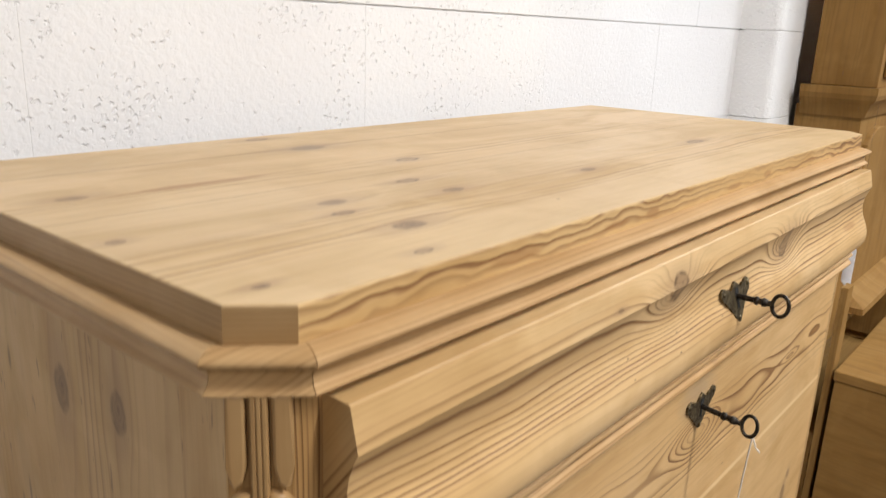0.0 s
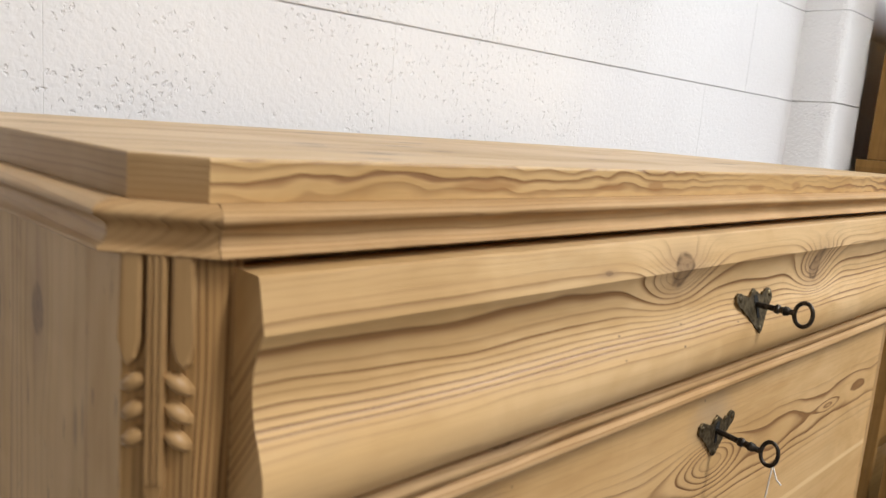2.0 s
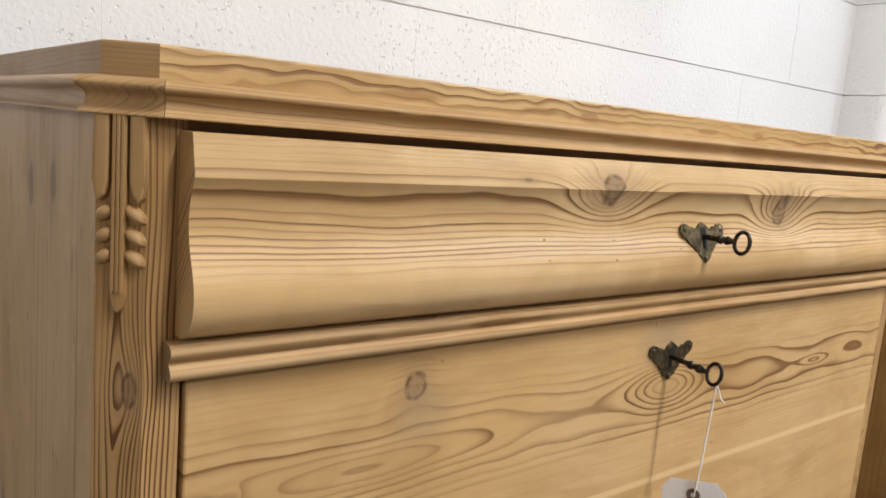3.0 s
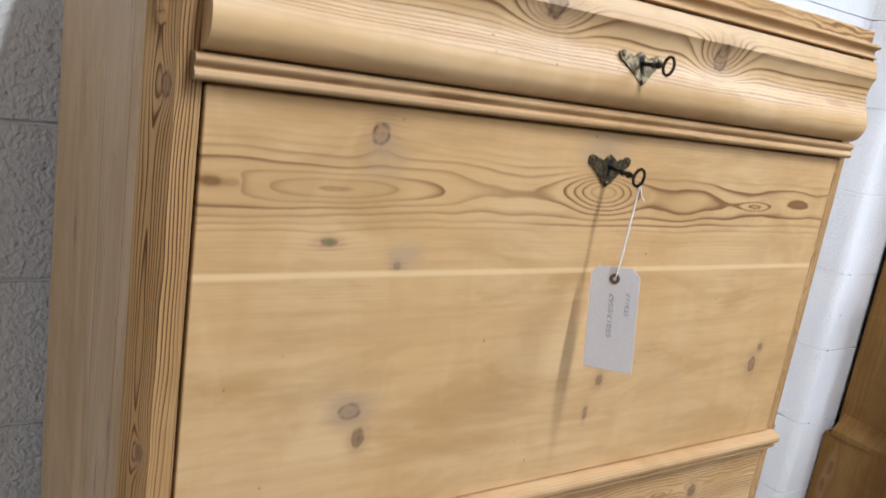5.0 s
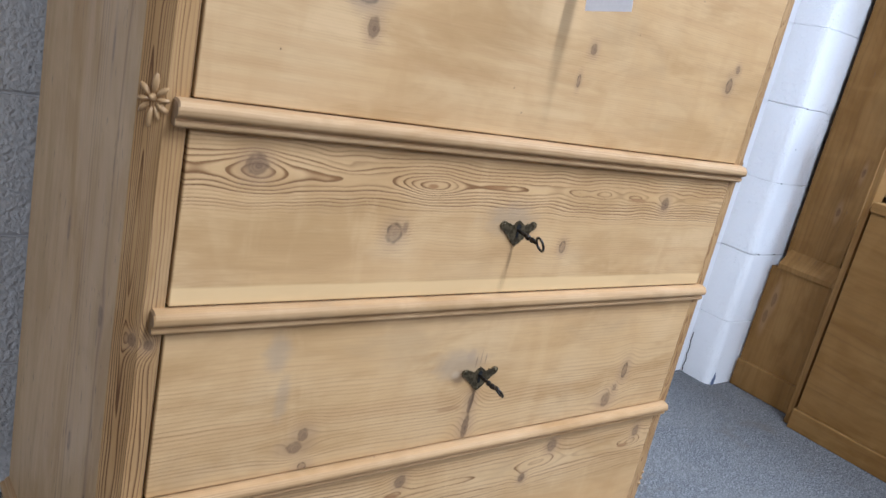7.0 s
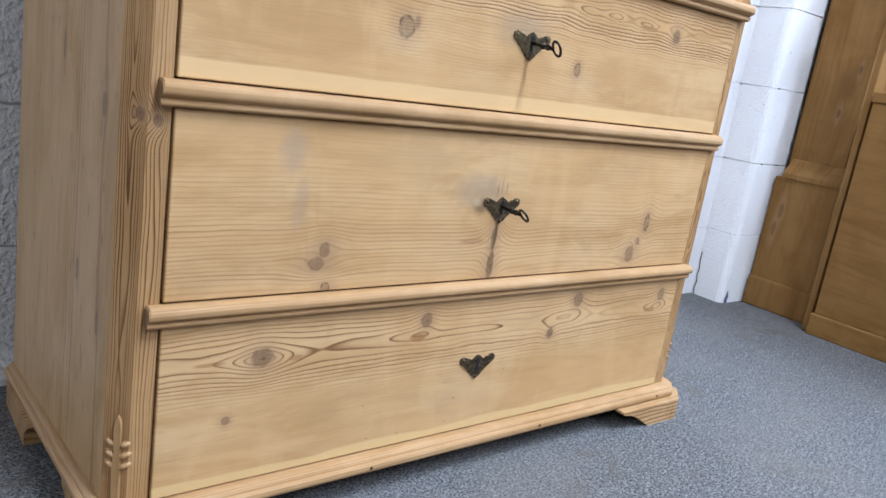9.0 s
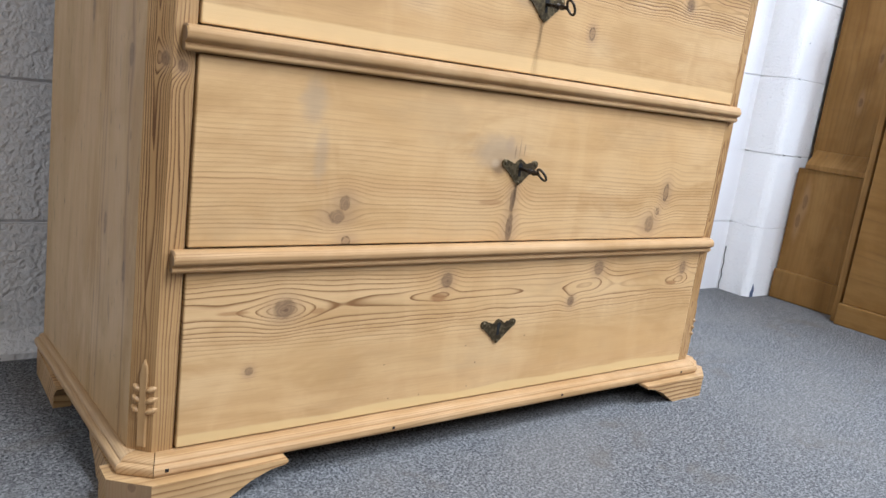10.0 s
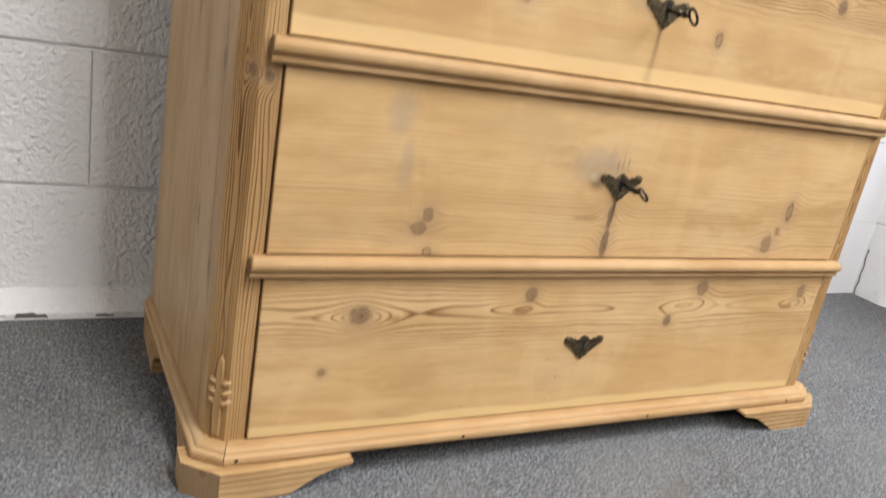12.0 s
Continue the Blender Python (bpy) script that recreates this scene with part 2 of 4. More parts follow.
    wavy = n.noise(n.join(n.math("MULTIPLY", a, 5.0), n.math("MULTIPLY", b, 22.0), seed), 1.0, 2.0)
    normal = n.bump(wavy, 0.0025, 0.22, normal)
    return n.finish(colour, n.ramp(cloud, 0.3, 0.7, 0.37, 0.50) if shine > 0.2 else 0.62, normal, spec=shine)


PALE = (0.70, 0.475, 0.22)
wood_top = pine("pine_top", "x", "y", 2.3, [(0.144, 0.070, 0.012, 0.007, 0.012, 0.9), (0.007, 0.036, 0.005, 0.003, 0.003, 0.9), (0.149, 0.148, 0.011, 0.006, 0.016, 0.8), (0.134, 0.120, 0.008, 0.004, 0.008, 0.6), (0.291, 0.348, 0.018, 0.010, 0.014, 0.9), (0.250, 0.123, 0.010, 0.005, 0.012, 0.8), (0.249, 0.170, 0.011, 0.005, 0.010, 0.6), (0.323, 0.241, 0.012, 0.006, 0.010, 0.5), (0.023, 0.267, 0.010, 0.005, 0.010, 0.7), (-0.006, 0.149, 0.005, 0.004, 0.006, 0.7), (0.417, 0.103, 0.010, 0.005, 0.010, 0.8), (0.108, 0.025, 0.006, 0.003, 0.004, 0.5), (0.700, 0.122, 0.016, 0.006, 0.012, 0.6), (0.285, 0.422, 0.012, 0.006, 0.008, 0.5)], 0.0105, 0.022, 0.60, early=(0.578, 0.412, 0.220), bands=[(0.066, 0.112), (0.236, 0.262)], faint=0.20, fill=2.6, boards=[(0.0, 0.062, (0.60, 0.425, 0.225)), (0.118, 0.205, (0.55, 0.385, 0.205)), (0.205, 0.352, (0.575, 0.40, 0.21)), (0.352, 0.45, (0.54, 0.375, 0.19))], marks=[(0.112, 0.258, 0.075, 0.0060, FLAME, 0.68), (0.291, 0.348, 0.035, 0.018, GREY, 0.4)], seams=[(0.118, 0.0009, 0.45), (0.205, 0.0011, 0.55), (0.352, 0.0014, 0.65)])
wood_edge = pine("pine_edge", "x", "z", 5.1, (), 0.0080, 0.003, 1.25, late=(0.225, 0.110, 0.040), early=(0.575, 0.385, 0.180), figure=(17.0, 34.0, 0.013), fill=0.9, faint=0.5, marks=[(0.170, 1.3985, 0.030, 0.0040, FLAME, 0.55), (0.294, 1.3980, 0.022, 0.0034, FLAME, 0.60), (0.350, 1.3985, 0.012, 0.0040, FLAME, 0.60), (0.520, 1.3975, 0.020, 0.0030, FLAME, 0.5), (0.610, 1.3990, 0.012, 0.0040, FLAME, 0.5), (0.760, 1.3985, 0.018, 0.0034, FLAME, 0.5)])
wood_end = pine("pine_end_grain", "y", "z", 8.0, (), 0.0042, 0.010, 0.55, early=(0.47, 0.32, 0.165), heart=(1.376, 0.012, 0.0030))
wood_clip = pine("pine_clipped_end", "x", "z", 8.6, (), 0.0030, 0.006, 0.38, early=(0.44, 0.29, 0.145), heart=(1.372, 0.010, 0.0026))
wood_ogee = pine("pine_ogee", "x", "zy", 11.4, [(0.362, 1.318, 0.012, 0.010, 0.034, 0.62), (0.636, 1.302, 0.012, 0.011, 0.034, 0.62), (0.264, 1.320, 0.004, 0.002, 0.0, 0.7)], 0.0066, 0.016, 1.15, part_round=False, bands=[(1.256, 1.318)], faint=0.16, early=(0.645, 0.442, 0.228), figure=(5.0, 14.0, 0.007), marks=[(0.900, 1.275, 0.030, 0.0090, FLAME, 0.47), (0.462, 1.2620, 0.0016, 0.0013, (0.045, 0.028, 0.015), 0.9), (0.540, 1.2610, 0.0016, 0.0013, (0.045, 0.028, 0.015), 0.9), (0.290, 1.2790, 0.0016, 0.0013, (0.045, 0.028, 0.015), 0.9), (0.292, 1.2550, 0.0016, 0.0013, (0.045, 0.028, 0.015), 0.9), (0.372, 1.2760, 0.0016, 0.0013, (0.045, 0.028, 0.015), 0.9), (0.371, 1.2520, 0.0016, 0.0013, (0.045, 0.028, 0.015), 0.9), (0.700, 1.2640, 0.0016, 0.0013, (0.045, 0.028, 0.015), 0.9), (0.815, 1.2560, 0.0016, 0.0013, (0.045, 0.028, 0.015), 0.9)])
wood_fall = pine("pine_fall_front", "x", "z", 17.2, [(0.191, 1.193, 0.009, 0.010, 1.0, 0.50), (0.149, 1.086, 0.009, 0.004, 0.4, 0.9), (0.228, 1.061, 0.004, 0.004, 0.4, 0.8), (0.195, 0.903, 0.012, 0.009, 0.6, 0.62), (0.209, 0.871, 0.007, 0.011, 0.5, 0.9), (0.556, 0.902, 0.006, 0.007, 0.5, 0.8), (0.542, 0.857, 0.003, 0.008, 0.4, 0.55), (0.895, 0.922, 0.005, 0.006, 0.4, 0.7), (0.884, 0.895, 0.007, 0.011, 0.4, 0.6), (0.150, 1.138, 0.095, 0.0150, 2.6, 0.0), (0.040, 1.139, 0.030, 0.010, -1.2, 0.0), (0.497, 1.150, 0.050, 0.0200, 5.0, 0.0), (0.797, 1.140, 0.032, 0.0065, 1.8, 0.0)], 0.0085, 0.003, 1.15, heart=(1.142, 0.085, 0.0030), figure=(7.0, 20.0, 0.35), bands=[(1.104, 1.172)], faint=0.13, strips=[(1.0495, 1.0560, (0.72, 0.50, 0.255), 0.002)], marks=[(0.49, 1.195, 0.05, 0.03, GREY, 0.45), (0.195, 0.905, 0.045, 0.028, GREY, 0.35), (0.235, 1.072, 0.028, 0.020, GREY, 0.45), (0.20, 1.17, 0.035, 0.03, GREY, 0.28), (0.149, 1.086, 0.006, 0.003, (0.16, 0.17, 0.07), 0.7), (0.050, 1.139, 0.010, 0.0050, FLAME, 0.6), (0.060, 0.9420, 0.0013, 0.0014, (0.045, 0.028, 0.015), 0.9), (0.105, 0.8310, 0.0013, 0.0014, (0.045, 0.028, 0.015), 0.9), (0.430, 0.8330, 0.0013, 0.0014, (0.045, 0.028, 0.015), 0.9), (0.452, 0.8030, 0.0013, 0.0014, (0.045, 0.028, 0.015), 0.9), (0.470, 1.2130, 0.0013, 0.0014, (0.045, 0.028, 0.015), 0.9), (0.640, 0.9350, 0.0013, 0.0014, (0.045, 0.028, 0.015), 0.9), (0.760, 1.0050, 0.0013, 0.0014, (0.045, 0.028, 0.015), 0.9)])
wood_d3 = pine("pine_drawer_upper", "x", "z", 23.9, [(0.098, 0.708, 0.012, 0.012, 1.7, 0.92), (0.291, 0.633, 0.011, 0.012, 0.6, 0.55), (0.811, 0.691, 0.009, 0.010, 1.7, 0.95), (0.597, 0.616, 0.006, 0.009, 0.4, 0.5), (0.340, 0.696, 0.045, 0.0130, 2.8, 0.0), (0.215, 0.712, 0.030, 0.0080, -1.5, 0.0), (0.462, 0.699, 0.050, 0.0080, 1.4, 0.0), (0.600, 0.700, 0.024, 0.0070, 1.6, 0.0), (0.660, 0.700, 0.022, 0.0075, 1.8, 0.0), (0.735, 0.697, 0.030, 0.0060, 1.4, 0.0), (0.900, 0.698, 0.040, 0.0060, 1.4, 0.0)], 0.0080, 0.003, 1.15, heart=(0.700, 0.014, 0.0040), figure=(13.0, 22.0, 1.5), fill=1.6, bands=[(0.662, 0.730)], faint=0.14, strips=[(0.540, 0.567, PALE, 0.008)], marks=[(0.48, 0.655, 0.06, 0.030, GREY, 0.5), (0.290, 0.612, 0.05, 0.025, (0.70, 0.51, 0.29), 0.22), (0.62, 0.60, 0.04, 0.02, (0.70, 0.51, 0.29), 0.2), (0.306, 0.640, 0.006, 0.010, (0.15, 0.09, 0.05), 0.6), (0.336, 0.696, 0.010, 0.0035, FLAME, 0.85), (0.440, 0.700, 0.024, 0.0035, FLAME, 0.75), (0.745, 0.694, 0.026, 0.0035, FLAME, 0.75)])
wood_d4 = pine("pine_drawer_middle", "x", "z", 31.7, [(0.214, 0.358, 0.007, 0.009, 0.003, 0.8), (0.204, 0.340, 0.010, 0.008, 0.003, 0.75), (0.838, 0.384, 0.006, 0.014, 0.003, 0.6), (0.808, 0.329, 0.010, 0.013, 0.003, 0.7), (0.824, 0.352, 0.004, 0.006, 0.003, 0.5), (0.489, 0.366, 0.0045, 0.015, 0.003, 0.85), (0.490, 0.325, 0.006, 0.018, 0.003, 0.9), (0.220, 0.309, 0.006, 0.006, 0.003, 0.5)], 0.0055, 0.010, 0.50, bands=[(0.310, 0.400)], faint=0.42, fill=1.8, figure=(5.0, 9.0, 0.006), marks=[(0.160, 0.478, 0.020, 0.035, GREY, 0.5), (0.175, 0.415, 0.012, 0.040, GREY, 0.4), (0.450, 0.434, 0.060, 0.030, GREY, 0.55), (0.492, 0.388, 0.0035, 0.030, (0.16, 0.09, 0.04), 0.75), (0.454, 0.413, 0.015, 0.015, (0.15, 0.085, 0.04), 0.75), (0.4475, 0.4185, 0.0095, 0.0080, (0.58, 0.43, 0.27), 0.5), (0.482, 0.437, 0.0014, 0.012, (0.16, 0.10, 0.06), 0.6), (0.490, 0.442, 0.0012, 0.014, (0.16, 0.10, 0.06), 0.6), (0.499, 0.439, 0.0014, 0.011, (0.16, 0.10, 0.06), 0.6), (0.470, 0.446, 0.010, 0.014, (0.35, 0.24, 0.15), 0.4), (0.450, 0.362, 0.022, 0.0045, FLAME, 0.47)])
wood_d5 = pine("pine_drawer_lower", "x", "z", 37.3, [(0.145, 0.225, 0.013, 0.011, 2.4, 0.92), (0.389, 0.249, 0.009, 0.010, 1.6, 0.85), (0.647, 0.202, 0.007, 0.008, 1.4, 0.95), (0.701, 0.255, 0.010, 0.011, 1.6, 0.7), (0.927, 0.248, 0.008, 0.011, 1.4, 0.65), (0.105, 0.148, 0.005, 0.005, 0.4, 0.7), (0.130, 0.222, 0.060, 0.0100, 1.6, 0.0), (0.360, 0.228, 0.040, 0.0100, 1.6, 0.0), (0.480, 0.226, 0.070, 0.0080, 1.3, 0.0), (0.672, 0.229, 0.040, 0.0150, 2.2, 0.0), (0.915, 0.224, 0.030, 0.0120, 1.8, 0.0)], 0.0075, 0.003, 0.78, heart=(0.225, 0.020, 0.0050), figure=(6.0, 18.0, 0.9), fill=2.8, bands=[(0.178, 0.270)], faint=0.10, strips=[(0.050, 0.077, (0.655, 0.462, 0.205), 0.022)], marks=[(0.74, 0.125, 0.26, 0.045, (0.52, 0.30, 0.11), 0.45), (0.378, 0.224, 0.015, 0.0070, FLAME, 0.8), (0.080, 0.224, 0.022, 0.0030, FLAME, 0.6), (0.190, 0.219, 0.012, 0.0040, FLAME, 0.6), (0.900, 0.220, 0.016, 0.0050, FLAME, 0.75), (0.313, 0.0820, 0.0013, 0.0013, (0.045, 0.028, 0.015), 0.9), (0.365, 0.0800, 0.0013, 0.0013, (0.045, 0.028, 0.015), 0.9), (0.452, 0.0815, 0.0013, 0.0013, (0.045, 0.028, 0.015), 0.9), (0.462, 0.1180, 0.0013, 0.0013, (0.045, 0.028, 0.015), 0.9), (0.440, 0.1470, 0.0013, 0.0013, (0.045, 0.028, 0.015), 0.9), (0.556, 0.1520, 0.0013, 0.0013, (0.045, 0.028, 0.015), 0.9), (0.300, 0.1335, 0.0013, 0.0013, (0.045, 0.028, 0.015), 0.9)])
rng = random.Random(11)
FLECKS = [(rng.uniform(0.15, 1.32), rng.choice((0.105, 0.115, 0.19, 0.26, 0.07)) + rng.uniform(-0.012, 0.012), rng.uniform(0.006, 0.017), rng.uniform(0.0012, 0.0026), (0.17, 0.115, 0.065), rng.uniform(0.5, 0.85)) for _ in range(34)]
wood_side = pine("pine_side", "z", "y", 41.5, [(0.505, 0.074, 0.012, 0.007, 0.010, 0.7), (0.797, 0.120, 0.016, 0.003, 0.004, 0.7), (0.878, 0.074, 0.014, 0.003, 0.004, 0.7), (1.315, 0.191, 0.014, 0.008, 0.010, 0.8), (1.323, 0.124, 0.012, 0.007, 0.008, 0.7), (0.552, 0.237, 0.014, 0.004, 0.004, 0.6), (0.30, 0.15, 0.012, 0.004, 0.004, 0.5), (0.26, 0.07, 0.012, 0.004, 0.004, 0.5), (1.02, 0.30, 0.014, 0.005, 0.006, 0.5)], 0.012, 0.016, 0.5, ticks=0.70, early=(0.585, 0.398, 0.196), marks=FLECKS, boards=[(0.062, 0.168, (0.55, 0.365, 0.175)), (0.30, 0.45, (0.59, 0.405, 0.205))], bands=[(0.14, 0.19), (0.055, 0.075)], faint=0.22, seams=[(0.062, 0.0014, 0.16), (0.168, 0.0014, 0.14)])
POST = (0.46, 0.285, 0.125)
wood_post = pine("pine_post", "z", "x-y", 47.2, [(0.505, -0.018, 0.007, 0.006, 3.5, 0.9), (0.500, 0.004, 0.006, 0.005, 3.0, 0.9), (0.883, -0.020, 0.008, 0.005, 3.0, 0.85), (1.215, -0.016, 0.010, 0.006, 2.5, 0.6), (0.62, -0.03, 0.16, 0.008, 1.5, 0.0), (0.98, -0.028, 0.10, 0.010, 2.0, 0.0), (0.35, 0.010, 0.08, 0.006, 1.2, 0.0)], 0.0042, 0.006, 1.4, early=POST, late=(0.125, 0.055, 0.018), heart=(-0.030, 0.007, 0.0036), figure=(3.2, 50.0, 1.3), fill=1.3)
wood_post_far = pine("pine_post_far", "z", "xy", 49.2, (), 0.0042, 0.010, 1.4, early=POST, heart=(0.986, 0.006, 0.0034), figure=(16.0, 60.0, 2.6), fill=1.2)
wood_bead = pine("pine_bead", "x", "zy", 53.8, [(0.19, 1.24, 0.010, 0.006, 0.004, 0.5)], 0.0060, 0.010, 0.45, early=(0.515, 0.338, 0.170), shine=0.19)
wood_side_mould = pine("pine_moulding_side", "y", "zx", 59.9, (), 0.0060, 0.010, 0.55, early=(0.53, 0.358, 0.185))
wood_foot = pine("pine_foot", "x", "zy", 61.3, (), 0.0100, 0.060, 0.95, early=(0.55, 0.365, 0.180), fill=1.3)
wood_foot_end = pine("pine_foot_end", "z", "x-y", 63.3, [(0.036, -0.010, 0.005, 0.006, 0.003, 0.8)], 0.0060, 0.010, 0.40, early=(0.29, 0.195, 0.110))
wood_carved = pine("pine_carving", "z", "x", 67.1, (), 0.006, 0.006, 0.35, early=(0.47, 0.300, 0.140))
wood_inner = pine("pine_inner", "x", "z", 71.0, (), 0.012, 0.02, 0.4, early=(0.34, 0.21, 0.10))
OLD = (0.272, 0.155, 0.050)
wood_old = pine("pine_old", "z", "y", 77.0, [(0.62, 0.30, 0.012, 0.005, 0.006, 0.9), (0.748, 0.27, 0.012, 0.004, 0.006, 0.9), (1.27, 0.28, 0.010, 0.007, 0.006, 0.8), (0.25, 0.385, 0.02, 0.006, 0.006, 0.7), (0.31, 0.375, 0.02, 0.006, 0.006, 0.7)], 0.013, 0.03, 0.30, early=OLD, late=(0.14, 0.07, 0.026), ticks=0.7, shine=0.12)
wood_old_front = pine("pine_old_front", "z", "x", 79.0, (), 0.013, 0.03, 0.30, early=OLD, late=(0.14, 0.07, 0.026), ticks=0.5, shine=0.12)
wood_box = pine("pine_box", "y", "zx", 83.0, (), 0.02, 0.05, 0.25, early=(0.265, 0.150, 0.047), late=(0.15, 0.075, 0.028), shine=0.12, ticks=0.3)


def painted_block(name, tone, lumps=0.3, pits=1.0, grit=140.0):
    """White-painted concrete block: thick paint over an open face, crumpled or pocked."""
    n = Nodes(name)
    geo = n.add("ShaderNodeNewGeometry")
    p = geo.outputs["Position"]
    grain = n.noise(p, 170.0, 3.0, 0.6)
    lump = n.noise(p, grit, 2.0, 0.5, 0.3)
    bent = n.vec("ADD", p, n.vec("MULTIPLY", n.join(grain, lump, grain), (0.012, 0.012, 0.012)))
    cell = n.add("ShaderNodeTexVoronoi", feature="F1")
    n.link(bent, cell.inputs["Vector"])
    cell.inputs["Scale"].default_value = 120.0
    chance = n.add("ShaderNodeSeparateColor")
    n.link(cell.outputs["Color"], chance.inputs[0])
    where = n.ramp(n.noise(p, 7.0, 4.0, 0.65), 0.40, 0.62, 0.05, 0.85)
    some = n.math("LESS_THAN", chance.outputs[0], where)
    pit = n.math("MULTIPLY", n.ramp(cell.outputs["Distance"], 0.46, 0.10), n.math("MULTIPLY", some, pits))
    spot = n.add("ShaderNodeTexVoronoi", feature="F1")
    n.link(bent, spot.inputs["Vector"])
    spot.inputs["Scale"].default_value = 6.0
    hole = n.ramp(spot.outputs["Distance"], 0.028, 0.016)
    colour = n.mix(n.ramp(n.noise(p, 3.0, 3.0), 0.3, 0.7), tone, (tone[0] * 0.95, tone[1] * 0.945, tone[2] * 0.95))
    # pits and holes tinted darker, their shade put into the colour
    colour = n.mix(n.math("MULTIPLY", pit, 0.03), colour, (0.42, 0.40, 0.39))
    colour = n.mix(n.math("MULTIPLY", hole, 0.75), colour, (0.16, 0.15, 0.15))
    height = n.math("MULTIPLY_ADD", lump, lumps, n.math("MULTIPLY", grain, lumps * 0.35))
    height = n.math("SUBTRACT", height, n.math("MULTIPLY", pit, 0.19))
    height = n.math("SUBTRACT", height, n.math("MULTIPLY", hole, 0.9))
    return n.finish(colour, 0.62, n.bump(height, 0.0060, 0.9), spec=0.3)


block_paint = painted_block("painted_block", (0.80, 0.79, 0.785), 0.17, 1.0)
block_rough = painted_block("painted_block_rough", (0.80, 0.78, 0.755), 1.1, 0.9, 85.0)
block_smooth = painted_block("painted_block_smooth", (0.80, 0.79, 0.79), 0.20, 0.4)
# pier paint set lighter than the wall's, standing in for stronger light
block_pier_lit = painted_block("painted_block_pier_lit", (0.90, 0.90, 0.90), 0.38, 1.2)
mortar_paint = painted_block("painted_mortar", (0.79, 0.78, 0.775), 0.3, 0.0)


def plain_paint(name, tone, rough=0.6):
    n = Nodes(name)
    co, x, y, z = n.coords()
    colour = n.mix(n.ramp(n.noise(co, 1.3, 4.0), 0.3, 0.7), tone, tuple(c * 0.9 for c in tone))
    return n.finish(colour, rough, n.bump(n.noise(co, 40.0, 3.0), 0.002, 0.3))


# tones of the unseen walls and ceiling, dark to hold down bounced light
wall_paint = plain_paint("wall_paint", (0.15, 0.13, 0.105))
ceiling_paint = plain_paint("ceiling_paint", (0.17, 0.166, 0.16))


def carpet_cloth():
    n = Nodes("grey_carpet")
    co, x, y, z = n.coords()
    tuft = n.noise(co, 250.0, 4.0, 0.74)
    fleck = n.noise(n.vec("ADD", co, (5.0, 2.0, 0.0)), 190.0, 4.0, 0.72)
    worn = n.noise(co, 2.6, 4.0, 0.62)
    soil = n.noise(n.vec("ADD", co, (1.0, 7.0, 0.0)), 7.0, 5.0, 0.66, 0.6)
    blot = n.noise(co, 62.0, 4.0, 0.72)
    colour = n.mix(n.ramp(tuft, 0.42, 0.58), (0.036, 0.037, 0.039), (0.212, 0.209, 0.206))
    colour = n.mix(n.ramp(fleck, 0.54, 0.63, 0.0, 0.85), colour, (0.335, 0.327, 0.314))
    colour = n.mix(n.ramp(blot, 0.48, 0.66, 0.0, 0.50), colour, (0.085, 0.084, 0.088))
    colour = n.mix(n.ramp(blot, 0.46, 0.32, 0.0, 0.30), colour, (0.31, 0.306, 0.30))
    colour = n.mix(n.ramp(worn, 0.42, 0.70, 0.0, 0.32), colour, (0.20, 0.185, 0.165))
    colour = n.mix(n.ramp(soil, 0.54, 0.72, 0.0, 0.55), colour, (0.125, 0.108, 0.088))
    dust = n.add("ShaderNodeTexVoronoi", feature="F1")
    n.link(co, dust.inputs["Vector"])
    dust.inputs["Scale"].default_value = 14.0
    colour = n.mix(n.ramp(dust.outputs["Distance"], 0.035, 0.020), colour, (0.02, 0.02, 0.022))
    normal = n.bump(n.math("ADD", tuft, n.math("MULTIPLY", fleck, 0.8)), 0.0014, 0.45)
    return n.finish(colour, 0.95, normal, spec=0.1)


carpet = carpet_cloth()


def old_metal(name, dark, light, rough=0.42):
    n = Nodes(name)
    co, x, y, z = n.coords()
    wear = n.noise(co, 160.0, 4.0, 0.6)
    colour = n.mix(n.ramp(wear, 0.40, 0.68), dark, light)
    return n.finish(colour, n.ramp(wear, 0.3, 0.7, rough + 0.12, rough - 0.08), n.bump(wear, 0.0008, 0.5), 0.9)


brass = old_metal("aged_brass", (0.075, 0.055, 0.030), (0.21, 0.160, 0.085), 0.48)
iron = old_metal("dark_iron", (0.028, 0.024, 0.020), (0.085, 0.074, 0.062), 0.42)
black = Nodes("keyhole_black").finish((0.006, 0.005, 0.004), 0.9)
paper = Nodes("white_card")
fibre = paper.mix(paper.ramp(paper.noise(paper.coords()[0], 300.0, 3.0), 0.3, 0.7), (0.90, 0.89, 0.90), (0.86, 0.85, 0.86))
card = paper.finish(fibre, 0.7)
glow_through = paper.add("ShaderNodeBsdfTranslucent")
paper.put(glow_through.inputs["Color"], fibre)
blend = paper.add("ShaderNodeMixShader")
blend.inputs[0].default_value = 0.35
paper.link(paper.bsdf.outputs[0], blend.inputs[1])
paper.link(glow_through.outputs[0], blend.inputs[2])
paper.link(blend.outputs[0], paper.tree.nodes["Material Output"].inputs["Surface"])
ink = Nodes("grey_ink").finish((0.40, 0.39, 0.42), 0.8)
eyelet_fibre = Nodes("brown_fibre").finish((0.13, 0.085, 0.055), 0.7)
twine = Nodes("white_twine").finish((0.78, 0.74, 0.68), 0.9)
blue_mark = Nodes("blue_grey_paint").finish((0.12, 0.15, 0.24), 0.6)

# ---- mesh helpers ----


